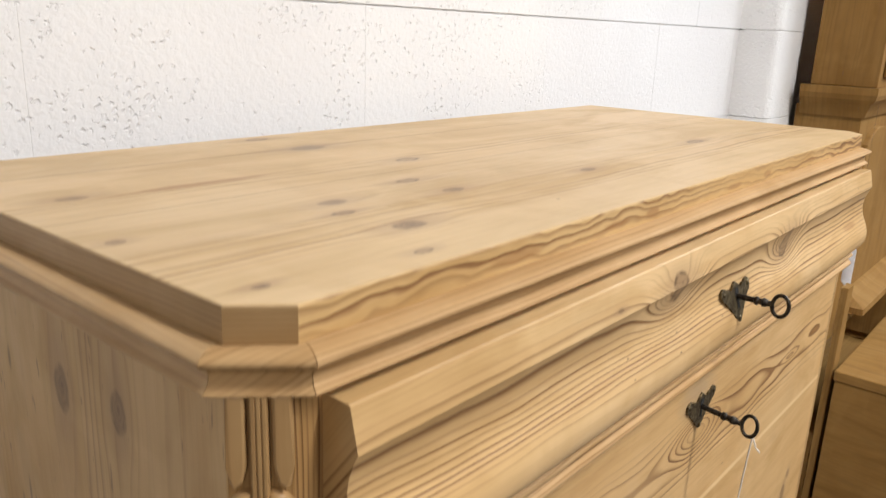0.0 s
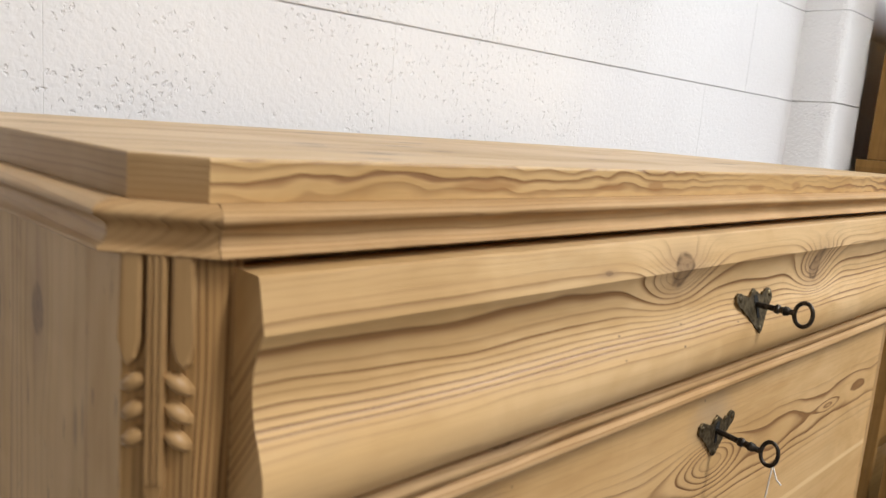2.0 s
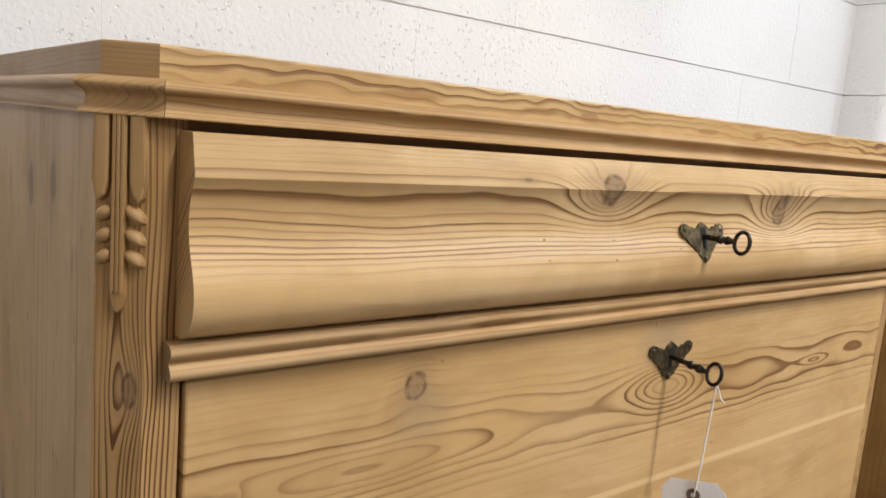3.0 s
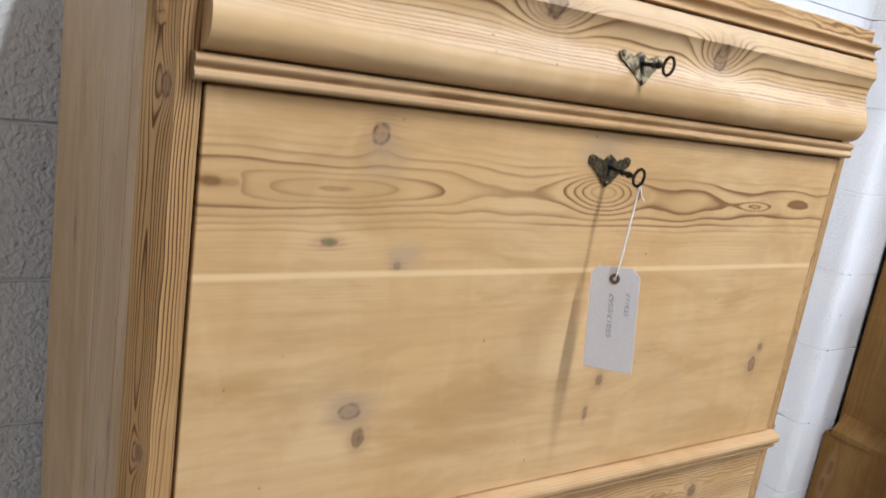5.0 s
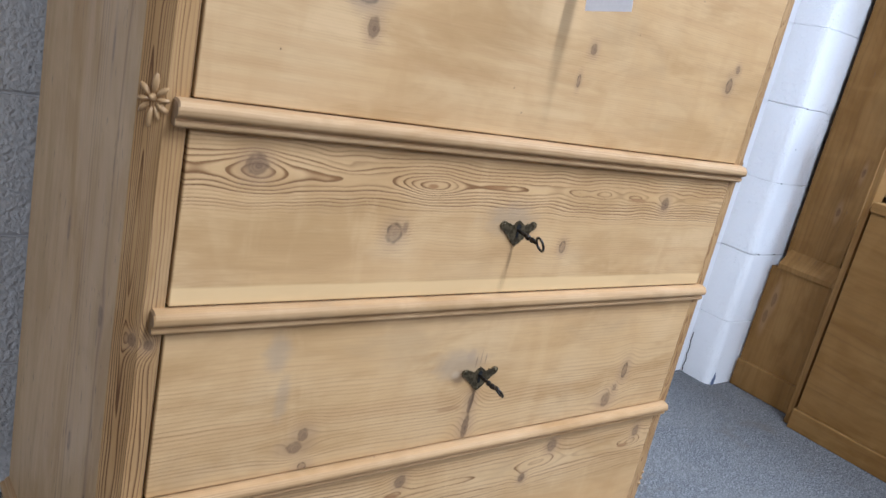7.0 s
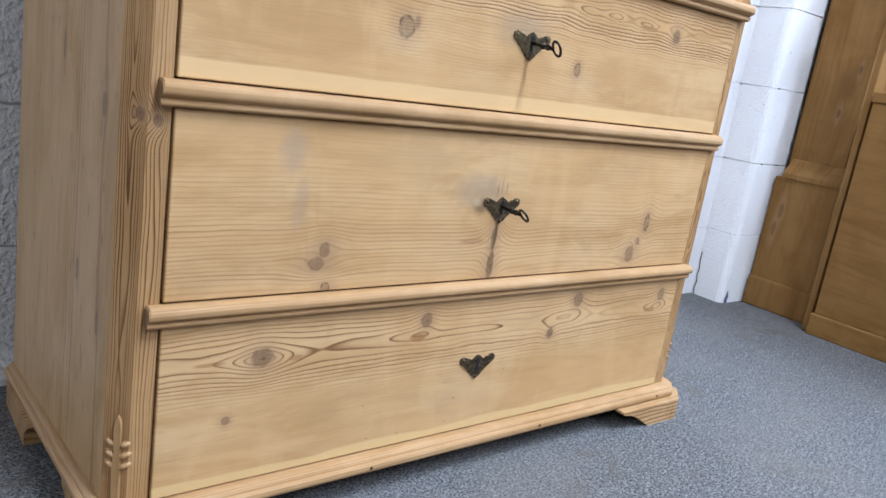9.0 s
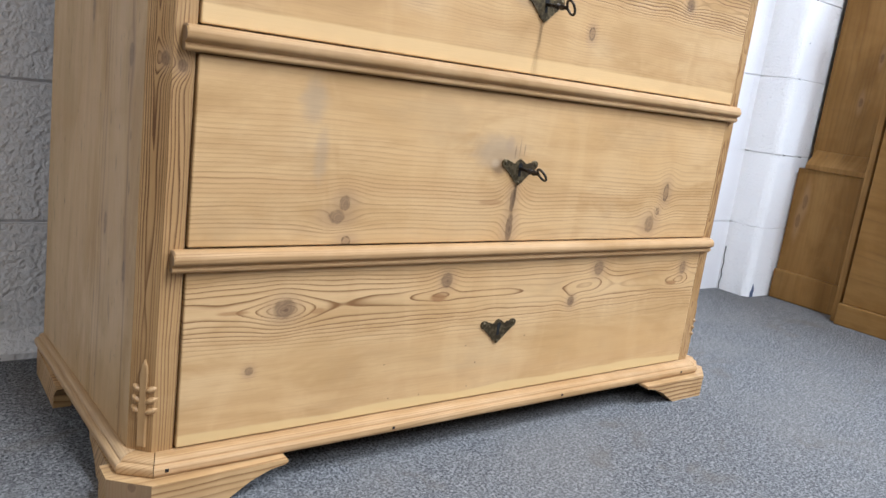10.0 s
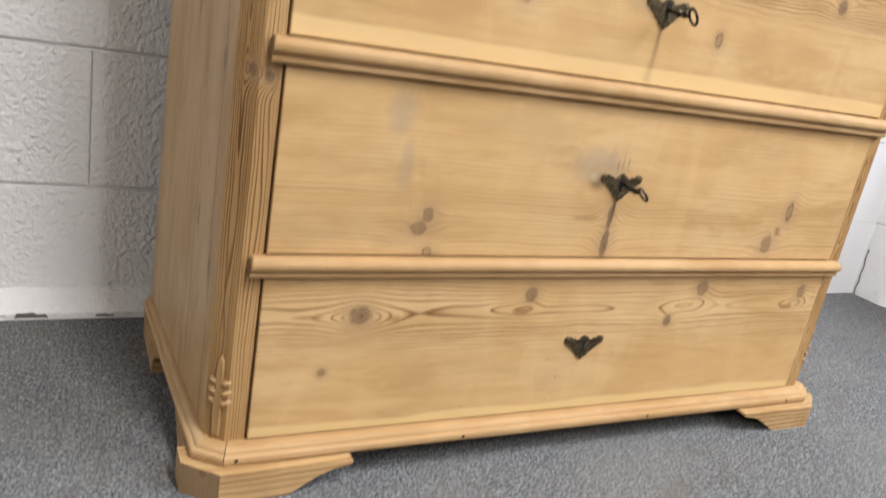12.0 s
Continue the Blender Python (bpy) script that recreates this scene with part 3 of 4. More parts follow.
def part(name, bm, material, parent=None, label="", smooth=False):
    mesh = bpy.data.meshes.new(name)
    bmesh.ops.recalc_face_normals(bm, faces=bm.faces)
    bm.to_mesh(mesh)
    bm.free()
    for poly in mesh.polygons:
        poly.use_smooth = smooth
    if smooth:
        mesh.set_sharp_from_angle(angle=radians(28))
    if material:
        mesh.materials.append(material)
    ob = new(name, mesh)
    ob.parent = parent
    if label:
        ob["label"] = label
    return ob


def slab(x0, x1, y0, y1, z0, z1, bevel=0.0015, segments=2):
    bm = bmesh.new()
    bmesh.ops.create_cube(bm, size=1.0)
    for v in bm.verts:
        v.co = Vector((x0 if v.co.x < 0 else x1, y0 if v.co.y < 0 else y1, z0 if v.co.z < 0 else z1))
    if bevel:
        bmesh.ops.bevel(bm, geom=list(bm.edges), offset=bevel, segments=segments, profile=0.5, affect="EDGES")
    return bm


def prism(outline, place, thick, bevel=0.0):
    """A flat outline (u, v) swept along its own normal; place(u, v, w) gives the point."""
    bm = bmesh.new()
    low = [bm.verts.new(place(u, v, 0.0)) for u, v in outline]
    top = [bm.verts.new(place(u, v, thick)) for u, v in outline]
    bm.faces.new(low)
    face = bm.faces.new(top)
    count = len(outline)
    for i in range(count):
        bm.faces.new((low[i], low[(i + 1) % count], top[(i + 1) % count], top[i]))
    if bevel:
        bmesh.ops.bevel(bm, geom=list(face.edges), offset=bevel, segments=2, profile=0.5, affect="EDGES")
    return bm


def mitre(path, i):
    """The direction at corner i of a path along which a profile is set off, and its stretch."""
    normals = []
    for j in (i - 1, i):
        if 0 <= j < len(path) - 1:
            d = Vector(path[j + 1]) - Vector(path[j])
            normals.append(Vector((d.y, -d.x)).normalized())
    if len(normals) == 1:
        return normals[0]
    m = (normals[0] + normals[1]).normalized()
    return m / m.dot(normals[0])


def run(profile, path, i, gap=0.0):
    """One length of moulding along leg i of the path, mitred at both ends."""
    bm = bmesh.new()
    rings = []
    a, b = Vector(path[i]), Vector(path[i + 1])
    way = (b - a).normalized()
    for corner, end in ((i, a + way * gap), (i + 1, b - way * gap)):
        m = mitre(path, corner)
        rings.append([bm.verts.new((end.x + o * m.x, end.y + o * m.y, z)) for o, z in profile])
    count = len(profile)
    for k in range(count):
        bm.faces.new((rings[0][k], rings[0][(k + 1) % count], rings[1][(k + 1) % count], rings[1][k]))
    for ring in rings:
        bm.faces.new(ring)
    return bm


def curve_profile(points, steps=4):
    """A smooth line through the points."""
    out = []
    count = len(points)
    for i in range(count - 1):
        p0, p1, p2, p3 = (Vector(points[min(max(j, 0), count - 1)]) for j in (i - 1, i, i + 1, i + 2))
        for s in range(steps):
            t = s / steps
            q = 0.5 * (2 * p1 + (p2 - p0) * t + (2 * p0 - 5 * p1 + 4 * p2 - p3) * t * t + (3 * p1 - p0 - 3 * p2 + p3) * t ** 3)
            out.append((q.x, q.y))
    return out + [tuple(points[-1])]


def straight(profile, x0, x1, ends=0.0):
    """A moulding along x with (y, z) profile, its ends slightly rounded."""
    bm = bmesh.new()
    cy = sum(p[0] for p in profile) / len(profile)
    cz = sum(p[1] for p in profile) / len(profile)
    stations = [(x0, 0.86), (x0 + ends, 1.0), (x1 - ends, 1.0), (x1, 0.86)] if ends else [(x0, 1.0), (x1, 1.0)]
    rings = []
    for x, s in stations:
        rings.append([bm.verts.new((x, y if y > -0.002 else cy + (y - cy) * s, cz + (z - cz) * s)) for y, z in profile])
    count = len(profile)
    for r0, r1 in zip(rings, rings[1:]):
        for k in range(count):
            bm.faces.new((r0[k], r0[(k + 1) % count], r1[(k + 1) % count], r1[k]))
    bm.faces.new(rings[0])
    bm.faces.new(rings[-1])
    return bm


def blob(bm, place, u, v, su, sv, sw, turn=0.0, w=0.0, rings=5, sides=10):
    """A rounded, leaf-shaped swelling on a surface."""
    c, s = math.cos(turn), math.sin(turn)
    rows = []
    for i in range(rings):
        lift = math.sin(i / (rings - 1) * math.pi / 2)
        spread = math.cos(i / (rings - 1) * math.pi / 2)
        if i == rings - 1:
            rows.append([bm.verts.new(place(u, v, w + sw))])
            continue
        row = []
        for k in range(sides):
            t = 2 * math.pi * k / sides
            du, dv = su * spread * math.cos(t), sv * spread * math.sin(t)
            row.append(bm.verts.new(place(u + du * c - dv * s, v + du * s + dv * c, w + sw * lift)))
        rows.append(row)
    for r0, r1 in zip(rows, rows[1:]):
        for k in range(sides):
            if len(r1) == 1:
                bm.faces.new((r0[k], r0[(k + 1) % sides], r1[0]))
            else:
                bm.faces.new((r0[k], r0[(k + 1) % sides], r1[(k + 1) % sides], r1[k]))


def lathe(bm, start, way, profile, sides=16):
    """A turned rod from start along way; profile: (distance, radius)."""
    way = Vector(way).normalized()
    side = way.orthogonal().normalized()
    up = way.cross(side)
    rows = [[bm.verts.new(Vector(start) + way * d + (side * math.cos(2 * math.pi * k / sides) + up * math.sin(2 * math.pi * k / sides)) * r) for k in range(sides)] for d, r in profile]
    for r0, r1 in zip(rows, rows[1:]):
        for k in range(sides):
            bm.faces.new((r0[k], r0[(k + 1) % sides], r1[(k + 1) % sides], r1[k]))
    bm.faces.new(rows[0])
    bm.faces.new(rows[-1])


def loop(bm, centre, e1, e2, r1, r2, thick, sides=32, cross=10):
    """An oval ring in the plane of e1 and e2."""
    e1, e2 = Vector(e1).normalized(), Vector(e2).normalized()
    e3 = e1.cross(e2)
    rows = []
    for k in range(sides):
        t = 2 * math.pi * k / sides
        out = e1 * math.cos(t) + e2 * math.sin(t)
        mid = Vector(centre) + e1 * r1 * math.cos(t) + e2 * r2 * math.sin(t)
        rows.append([bm.verts.new(mid + (out * math.cos(2 * math.pi * j / cross) + e3 * math.sin(2 * math.pi * j / cross)) * thick) for j in range(cross)])
    for k in range(sides):
        a, b = rows[k], rows[(k + 1) % sides]
        for j in range(cross):
            bm.faces.new((a[j], a[(j + 1) % cross], b[(j + 1) % cross], b[j]))


def thing(name, label, category, at=(0, 0, 0), group=""):
    ob = new(name)
    ob.empty_display_size = 0.1
    ob.location = at
    return tagged(ob, label, category, group)


# ---- the room ----
WALL_Y, PIER_Y, PIER_X0, PIER_X1 = 0.532, 0.424, 1.890, 2.090
X0, X1, Y0, HIGH = -3.6, 5.2, -5.6, 3.8
COURSE, LENGTH, FIRST = 0.2232, 0.4400, -0.006


def face_box(x0, x1, y0, y1, z0, z1):
    return slab(x0, x1, y0, y1, z0, z1, 0)


floor = tagged(part("floor", face_box(X0, X1, Y0, WALL_Y + 0.3, -0.08, 0.0), carpet), "worn blue-grey flecked carpet over the whole floor", "floor", kind="structure")
ceiling = tagged(part("ceiling", face_box(X0, X1, Y0, WALL_Y + 0.3, HIGH, HIGH + 0.1), ceiling_paint), "unseen plain grey ceiling, kept dark to cut bounced light", "ceiling", kind="structure")
wall_back = tagged(part("wall_back", face_box(X0, X1, WALL_Y + 0.0034, WALL_Y + 0.2, -0.05, HIGH), mortar_paint), "white-painted concrete block wall with tooled joints", "wall", kind="structure")
wall_pier = tagged(part("wall_pier", slab(PIER_X0 + 0.0045, PIER_X1 - 0.0026, PIER_Y + 0.0045, WALL_Y + 0.003, -0.05, HIGH, 0.024, 6), mortar_paint), "white-painted block pier standing out from the wall", "pier", kind="structure")
tagged(part("wall_left", face_box(X0 - 0.15, X0, Y0, WALL_Y + 0.2, -0.05, HIGH), wall_paint), "unseen plain brown-grey side wall, kept dark to cut bounced light", "wall", kind="structure")
tagged(part("wall_right", face_box(X1, X1 + 0.15, Y0, WALL_Y + 0.2, -0.05, HIGH), wall_paint), "unseen plain brown-grey side wall, kept dark to cut bounced light", "wall", kind="structure")
tagged(part("wall_front", face_box(X0, X1, Y0 - 0.15, Y0, -0.05, HIGH), wall_paint), "unseen plain brown-grey wall behind the viewer, kept dark to cut bounced light", "wall", kind="structure")

# ---- the pine secretaire ----
CX = 0.497
XL = -0.0225
BACK = 0.440
chest = thing("secretaire_chest", "stripped waxed pine secretaire chest standing on grey carpet", "chest of drawers")


def flip(x):
    return 2 * CX - x


for s in (0, 1):
    m = flip if s else (lambda x: x)
    # the sides splay a little towards the wall and the floor
    flare = lambda u, v, w: Vector((m(u - (v - 0.025) * (0.021 if s == 0 else 0.0) - (1.37 - w) * (0.003 + (v - 0.025) * (0.022 if s == 0 else 0.0))), v, w))
    bm = slab(XL, XL + 0.018, 0.0248, BACK, 0.045, 1.372, 0.001)
    for v in bm.verts:
        v.co = flare(*v.co)
    part("side_panel", bm, wood_side, chest)
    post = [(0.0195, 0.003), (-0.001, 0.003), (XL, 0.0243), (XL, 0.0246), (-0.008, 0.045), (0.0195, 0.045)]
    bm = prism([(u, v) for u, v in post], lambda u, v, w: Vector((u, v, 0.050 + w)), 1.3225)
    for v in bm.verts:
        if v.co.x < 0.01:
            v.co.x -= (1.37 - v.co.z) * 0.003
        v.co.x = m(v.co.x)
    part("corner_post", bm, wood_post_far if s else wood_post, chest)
part("back_panel", slab(XL + 0.008, flip(XL + 0.02), BACK - 0.014, BACK - 0.002, 0.05, 1.3912, 0.0), wood_inner, chest)
part("rail", slab(0.0205, flip(0.0205), 0.0135, 0.050, 1.352, 1.3912, 0.0), wood_inner, chest)
for z in (0.055, 0.290, 0.530, 0.754, 1.233):
    part("rail", slab(0.0205, flip(0.0205), 0.006, 0.050, z - 0.010, z + 0.004, 0.0), wood_inner, chest)

# top board with clipped corners
TOP = [(-0.0290, 0.443), (-0.0205, 0.0268), (0.0040, 0.005), (flip(0.0040), 0.005), (flip(-0.0205), 0.0268), (1.0030, 0.443)]
bm = prism(TOP, lambda u, v, w: Vector((u, v, 1.3918 + w)), 0.0187, 0.0016)
top_board = part("top_board", bm, wood_top, chest)
top_board.data.materials.append(wood_edge)
top_board.data.materials.append(wood_end)
top_board.data.materials.append(wood_clip)
for poly in top_board.data.polygons:
    if abs(poly.normal.z) < 0.5:
        poly.material_index = 1 if abs(poly.normal.y) > 0.9 else 2 if abs(poly.normal.x) > 0.9 else 3

OUT_TOP = [(-0.0320, BACK), (XL, 0.0305), (0.0070, 0.002), (flip(0.0070), 0.002), (flip(XL), 0.0305), (1.0050, BACK)]
OUT_FOOT = [(-0.0420, BACK), (-0.0255, 0.0125), (-0.0030, -0.0045), (flip(-0.0030), -0.0045), (flip(-0.0255), 0.0125), (flip(-0.0250), BACK)]
CORNICE = [(-0.010, 1.3916), (0.0030, 1.3916)] + curve_profile([(0.0055, 1.3912), (0.0095, 1.3898), (0.0118, 1.3878), (0.0120, 1.3862), (0.0112, 1.3850)], 3) + curve_profile([(0.0092, 1.3840), (0.0060, 1.3815), (0.0054, 1.3780), (0.0066, 1.3745), (0.0096, 1.3722)], 4) + [(0.0100, 1.3712), (0.0096, 1.3706), (-0.010, 1.3706)]
PLINTH = [(-0.010, 0.0610), (0.003, 0.0610)] + curve_profile([(0.0035, 0.0610), (0.0080, 0.0596), (0.0112, 0.0568), (0.0118, 0.0545)], 3) + curve_profile([(0.0150, 0.0537), (0.0175, 0.0520), (0.0182, 0.0480), (0.0174, 0.0432), (0.0155, 0.0413)], 3) + [(-0.010, 0.0413)]
for profile, path, name in ((CORNICE, OUT_TOP, "cornice_moulding"), (PLINTH, OUT_FOOT, "plinth_moulding")):
    for leg in range(5):
        part(name, run(profile, path, leg, 0.0002 if profile is CORNICE else 0.0005), wood_side_mould if leg in (0, 4) else wood_bead, chest, "", True)

# the wavy top drawer
OGEE = [(0.010, 1.3648), (-0.0148, 1.3648), (-0.0160, 1.3640), (-0.0212, 1.3425)] + curve_profile([(-0.0214, 1.3410), (-0.0180, 1.3345), (-0.0148, 1.3240), (-0.0142, 1.3130), (-0.0165, 1.3020), (-0.0208, 1.2920), (-0.0245, 1.2820), (-0.0256, 1.2720), (-0.0235, 1.2620), (-0.0170, 1.2530), (-0.0080, 1.2480)], 5) + [(0.010, 1.2480)]
ogee_drawer = part("drawer_front", straight(OGEE, 0.0158, flip(0.0150), 0.0), wood_ogee, chest, "wavy-profiled pine drawer front with strong grain", True)
LEDGE = [(0.004, 1.2450), (-0.0040, 1.2455)] + curve_profile([(-0.0090, 1.2450), (-0.0120, 1.2420), (-0.0118, 1.2385), (-0.0088, 1.2350), (-0.0080, 1.2335), (-0.0108, 1.2310), (-0.0118, 1.2275), (-0.0095, 1.2240), (-0.0050, 1.2228)], 4) + [(0.004, 1.2228)]
reeded = part("reeded_moulding", straight(LEDGE, 0.0090, flip(0.0090), 0.0), wood_bead, chest, "", True)


def ends_dark(ob):
    ob.data.materials.append(wood_foot_end)
    for poly in ob.data.polygons:
        if abs(poly.normal.x) > 0.6:
            poly.material_index = 1


def bead(z0, z1, out, x0):
    t = z1 - z0
    shape = [(0.004, z1), (-0.0045, z1)] + curve_profile([(-out * 0.75, z1 - 0.06 * t), (-out, z1 - 0.27 * t), (-out * 0.96, z1 - 0.52 * t), (-out * 0.66, z1 - 0.62 * t), (-out * 0.46, z1 - 0.70 * t), (-out * 0.60, z1 - 0.80 * t), (-out * 0.60, z1 - 0.92 * t), (-out * 0.42, z0)], 4) + [(0.004, z0)]
    ends_dark(part("bead_moulding", straight(shape, x0, flip(x0), 0.002), wood_bead, chest, "", True))


ends_dark(reeded)
bead(0.7405, 0.7690, 0.0165, 0.0035)
bead(0.5160, 0.5435, 0.0140, 0.0045)
bead(0.2770, 0.3025, 0.0140, 0.0040)


def gapped_front(name, z0, z1, material, label):
    return part(name, slab(0.0222, flip(0.0222), 0.0, 0.022, z0, z1, 0.0016), material, chest, label)


fall_front = gapped_front("fall_front", 0.7705, 1.2205, wood_fall, "plain pine fall front of two wide boards")
drawer_a = gapped_front("drawer_front", 0.5455, 0.7390, wood_d3, "knotty pine drawer front")
drawer_b = gapped_front("drawer_front", 0.3045, 0.5145, wood_d4, "pine drawer front with a dark split under the lock")
drawer_c = gapped_front("drawer_front", 0.0625, 0.2755, wood_d5, "knotty pine drawer front with a pale strip along its foot")


def add_piece(bm, piece):
    mesh = bpy.data.meshes.new("piece")
    piece.to_mesh(mesh)
    piece.free()
    bm.from_mesh(mesh)
    bpy.data.meshes.remove(mesh)


def soften(piece, offset):
    edges = [e for e in piece.edges if len(e.link_faces) == 2 and e.calc_face_angle(0.0) > 0.35]
    bmesh.ops.bevel(piece, geom=edges, offset=offset, segments=3, profile=0.5, affect="EDGES")
    return piece


def bracket_foot(m, front, splay):
    """A clipped bracket foot: a front or rear one, on either side."""
    bm = bmesh.new()
    if front:
        x_in, y_in = -0.0545, -0.0365
        arm = [(-0.0142, 0.0), (0.069, 0.0), (0.082, 0.008), (0.104, 0.022), (0.126, 0.031), (0.147, 0.0345), (0.151, 0.0375), (0.150, 0.0409), (-0.0142, 0.0409)]
        side = [(-0.0030, 0.0), (0.082, 0.0), (0.090, 0.012), (0.104, 0.024), (0.120, 0.031), (0.126, 0.0409), (-0.0030, 0.0409)]
        block = [(-0.0142, y_in), (x_in, -0.0030), (x_in, 0.030), (0.0, 0.030), (0.0, y_in)]
        add_piece(bm, soften(prism(block, lambda u, v, w: Vector((m(u), v, w)), 0.0411), 0.0042))
        add_piece(bm, soften(prism(arm[1:-1] + [(-0.004, 0.0409), (-0.004, 0.0)], lambda u, v, w: Vector((m(u), y_in + 0.0003 + w, v)), 0.022), 0.0018))
        add_piece(bm, soften(prism(side[1:-1] + [(0.012, 0.0409), (0.012, 0.0)], lambda u, v, w: Vector((m(x_in + 0.0090 + w), u, v)), 0.016), 0.0018))
    else:
        side = [(0.0, 0.041), (0.016, 0.030), (0.026, 0.020), (0.030, 0.0), (0.165, 0.0), (0.165, 0.041)]
        add_piece(bm, soften(prism(side, lambda u, v, w: Vector((m(XL - splay + w), 0.258 + u, v)), 0.024), 0.0018))
    return part("bracket_foot", bm, wood_foot, chest, "shaped pine bracket foot", True)


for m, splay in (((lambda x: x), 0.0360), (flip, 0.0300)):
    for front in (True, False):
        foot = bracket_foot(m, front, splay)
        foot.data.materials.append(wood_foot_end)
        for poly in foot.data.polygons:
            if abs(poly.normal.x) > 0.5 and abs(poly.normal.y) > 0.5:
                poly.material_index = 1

# carved ornaments on the clipped corners
EDGE_A, EDGE_B = Vector((-0.001, 0.003)), Vector((XL, 0.0243))
ALONG = (EDGE_B - EDGE_A).normalized()
FACE = (EDGE_A + EDGE_B) / 2
NORMAL = Vector((ALONG.y, -ALONG.x)) if ALONG.y * -1 - ALONG.x * 1 < 0 else Vector((-ALONG.y, ALONG.x))
if NORMAL.y > 0:
    NORMAL = -NORMAL


def corner_place(m):
    return lambda u, v, w: Vector((m(FACE.x - ALONG.x * u + NORMAL.x * w), FACE.y - ALONG.y * u + NORMAL.y * w, v))


for m in ((lambda x: x), flip):
    place = corner_place(m)
    # hanging drop under the cornice
    drop = part("carved_drop", prism([(-0.0042, 1.3720), (-0.0042, 1.2720), (-0.0028, 1.2640), (0.0, 1.2610), (0.0028, 1.2640), (0.0042, 1.2720), (0.0042, 1.3720)], lambda u, v, w: place(u, v, w - 0.0005), 0.0045, 0.0009), wood_carved, chest)
    for u in (-0.0026, 0.0, 0.0026):
        part("reed", prism([(u - 0.0010, 1.3715), (u - 0.0010, 1.2740), (u, 1.2720), (u + 0.0010, 1.2740), (u + 0.0010, 1.3715)], lambda a, b, w: place(a, b, 0.0038 + w), 0.0012, 0.0004), wood_carved, drop)
    for side in (-1, 1):
        tongue = [(0.0058, 1.3715), (0.0150, 1.3715), (0.0152, 1.3350), (0.0140, 1.3265), (0.0118, 1.3235), (0.0080, 1.3270), (0.0060, 1.3350)]
        part("carved_tongue", prism([(side * u, v) for u, v in tongue], lambda u, v, w: place(u, v, w - 0.0005), 0.0052, 0.0016), wood_carved, drop)
        for v, long in ((1.3170, 0.0086), (1.3045, 0.0084), (1.2925, 0.0080)):
            bm = bmesh.new()
            blob(bm, place, side * 0.0088, v, long * 0.92, 0.0042, 0.0064, side * -0.62, -0.0006)
            part("leaf", bm, wood_carved, drop, "", True)
    # rising spray above the plinth
    spray = part("carved_spray", prism([(-0.0052, 0.0670), (-0.0050, 0.1060), (-0.0035, 0.1320), (-0.0042, 0.1560), (-0.0034, 0.1660), (0.0, 0.1735), (0.0034, 0.1660), (0.0042, 0.1560), (0.0035, 0.1320), (0.0050, 0.1060), (0.0052, 0.0670)], lambda u, v, w: place(u, v, w - 0.0005), 0.0065, 0.0016), wood_carved, chest)
    for side in (-1, 1):
        for v, long in ((0.1380, 0.0066), (0.1245, 0.0078), (0.1115, 0.0080)):
            bm = bmesh.new()
            blob(bm, place, side * 0.0082, v, long * 1.08, 0.0046, 0.0082, side * 0.50, -0.0006)
            part("leaf", bm, wood_carved, spray, "", True)
    # little flower beside the bead
    flower = bmesh.new()
    blob(flower, place, 0.0, 0.7640, 0.0042, 0.0042, 0.0080, 0.0, -0.0006)
    rosette = part("rosette", flower, wood_carved, chest, "small carved pine flower", True)
    for turn_at, reach, long, wide in ((1.50, 0.0165, 0.0110, 0.0044), (0.75, 0.0125, 0.0082, 0.0034), (0.05, 0.0105, 0.0066, 0.0030), (-0.60, 0.0120, 0.0080, 0.0036), (-1.15, 0.0140, 0.0082, 0.0030), (-1.65, 0.0180, 0.0115, 0.0040), (-2.35, 0.0125, 0.0082, 0.0034), (-3.05, 0.0105, 0.0066, 0.0030), (2.35, 0.0125, 0.0084, 0.0036)):
        bm = bmesh.new()
        blob(bm, place, reach * math.cos(turn_at), 0.7620 + reach * math.sin(turn_at), long, wide, 0.0054, turn_at, -0.0006)
        part("petal", bm, wood_carved, rosette, "", True)

# ---- lock plates, keys and the tag ----
HEART = [(0.0, -0.0265), (0.0050, -0.0215), (0.0085, -0.0200), (0.0105, -0.0150), (0.0150, -0.0125), (0.0175, -0.0075), (0.0225, -0.0050), (0.0262, 0.0005), (0.0318, 0.0025), (0.0345, 0.0075), (0.0335, 0.0130), (0.0290, 0.0158), (0.0240, 0.0150), (0.0205, 0.0115), (0.0170, 0.0125), (0.0130, 0.0085), (0.0085, 0.0100), (0.0050, 0.0145), (0.0, 0.0175)]


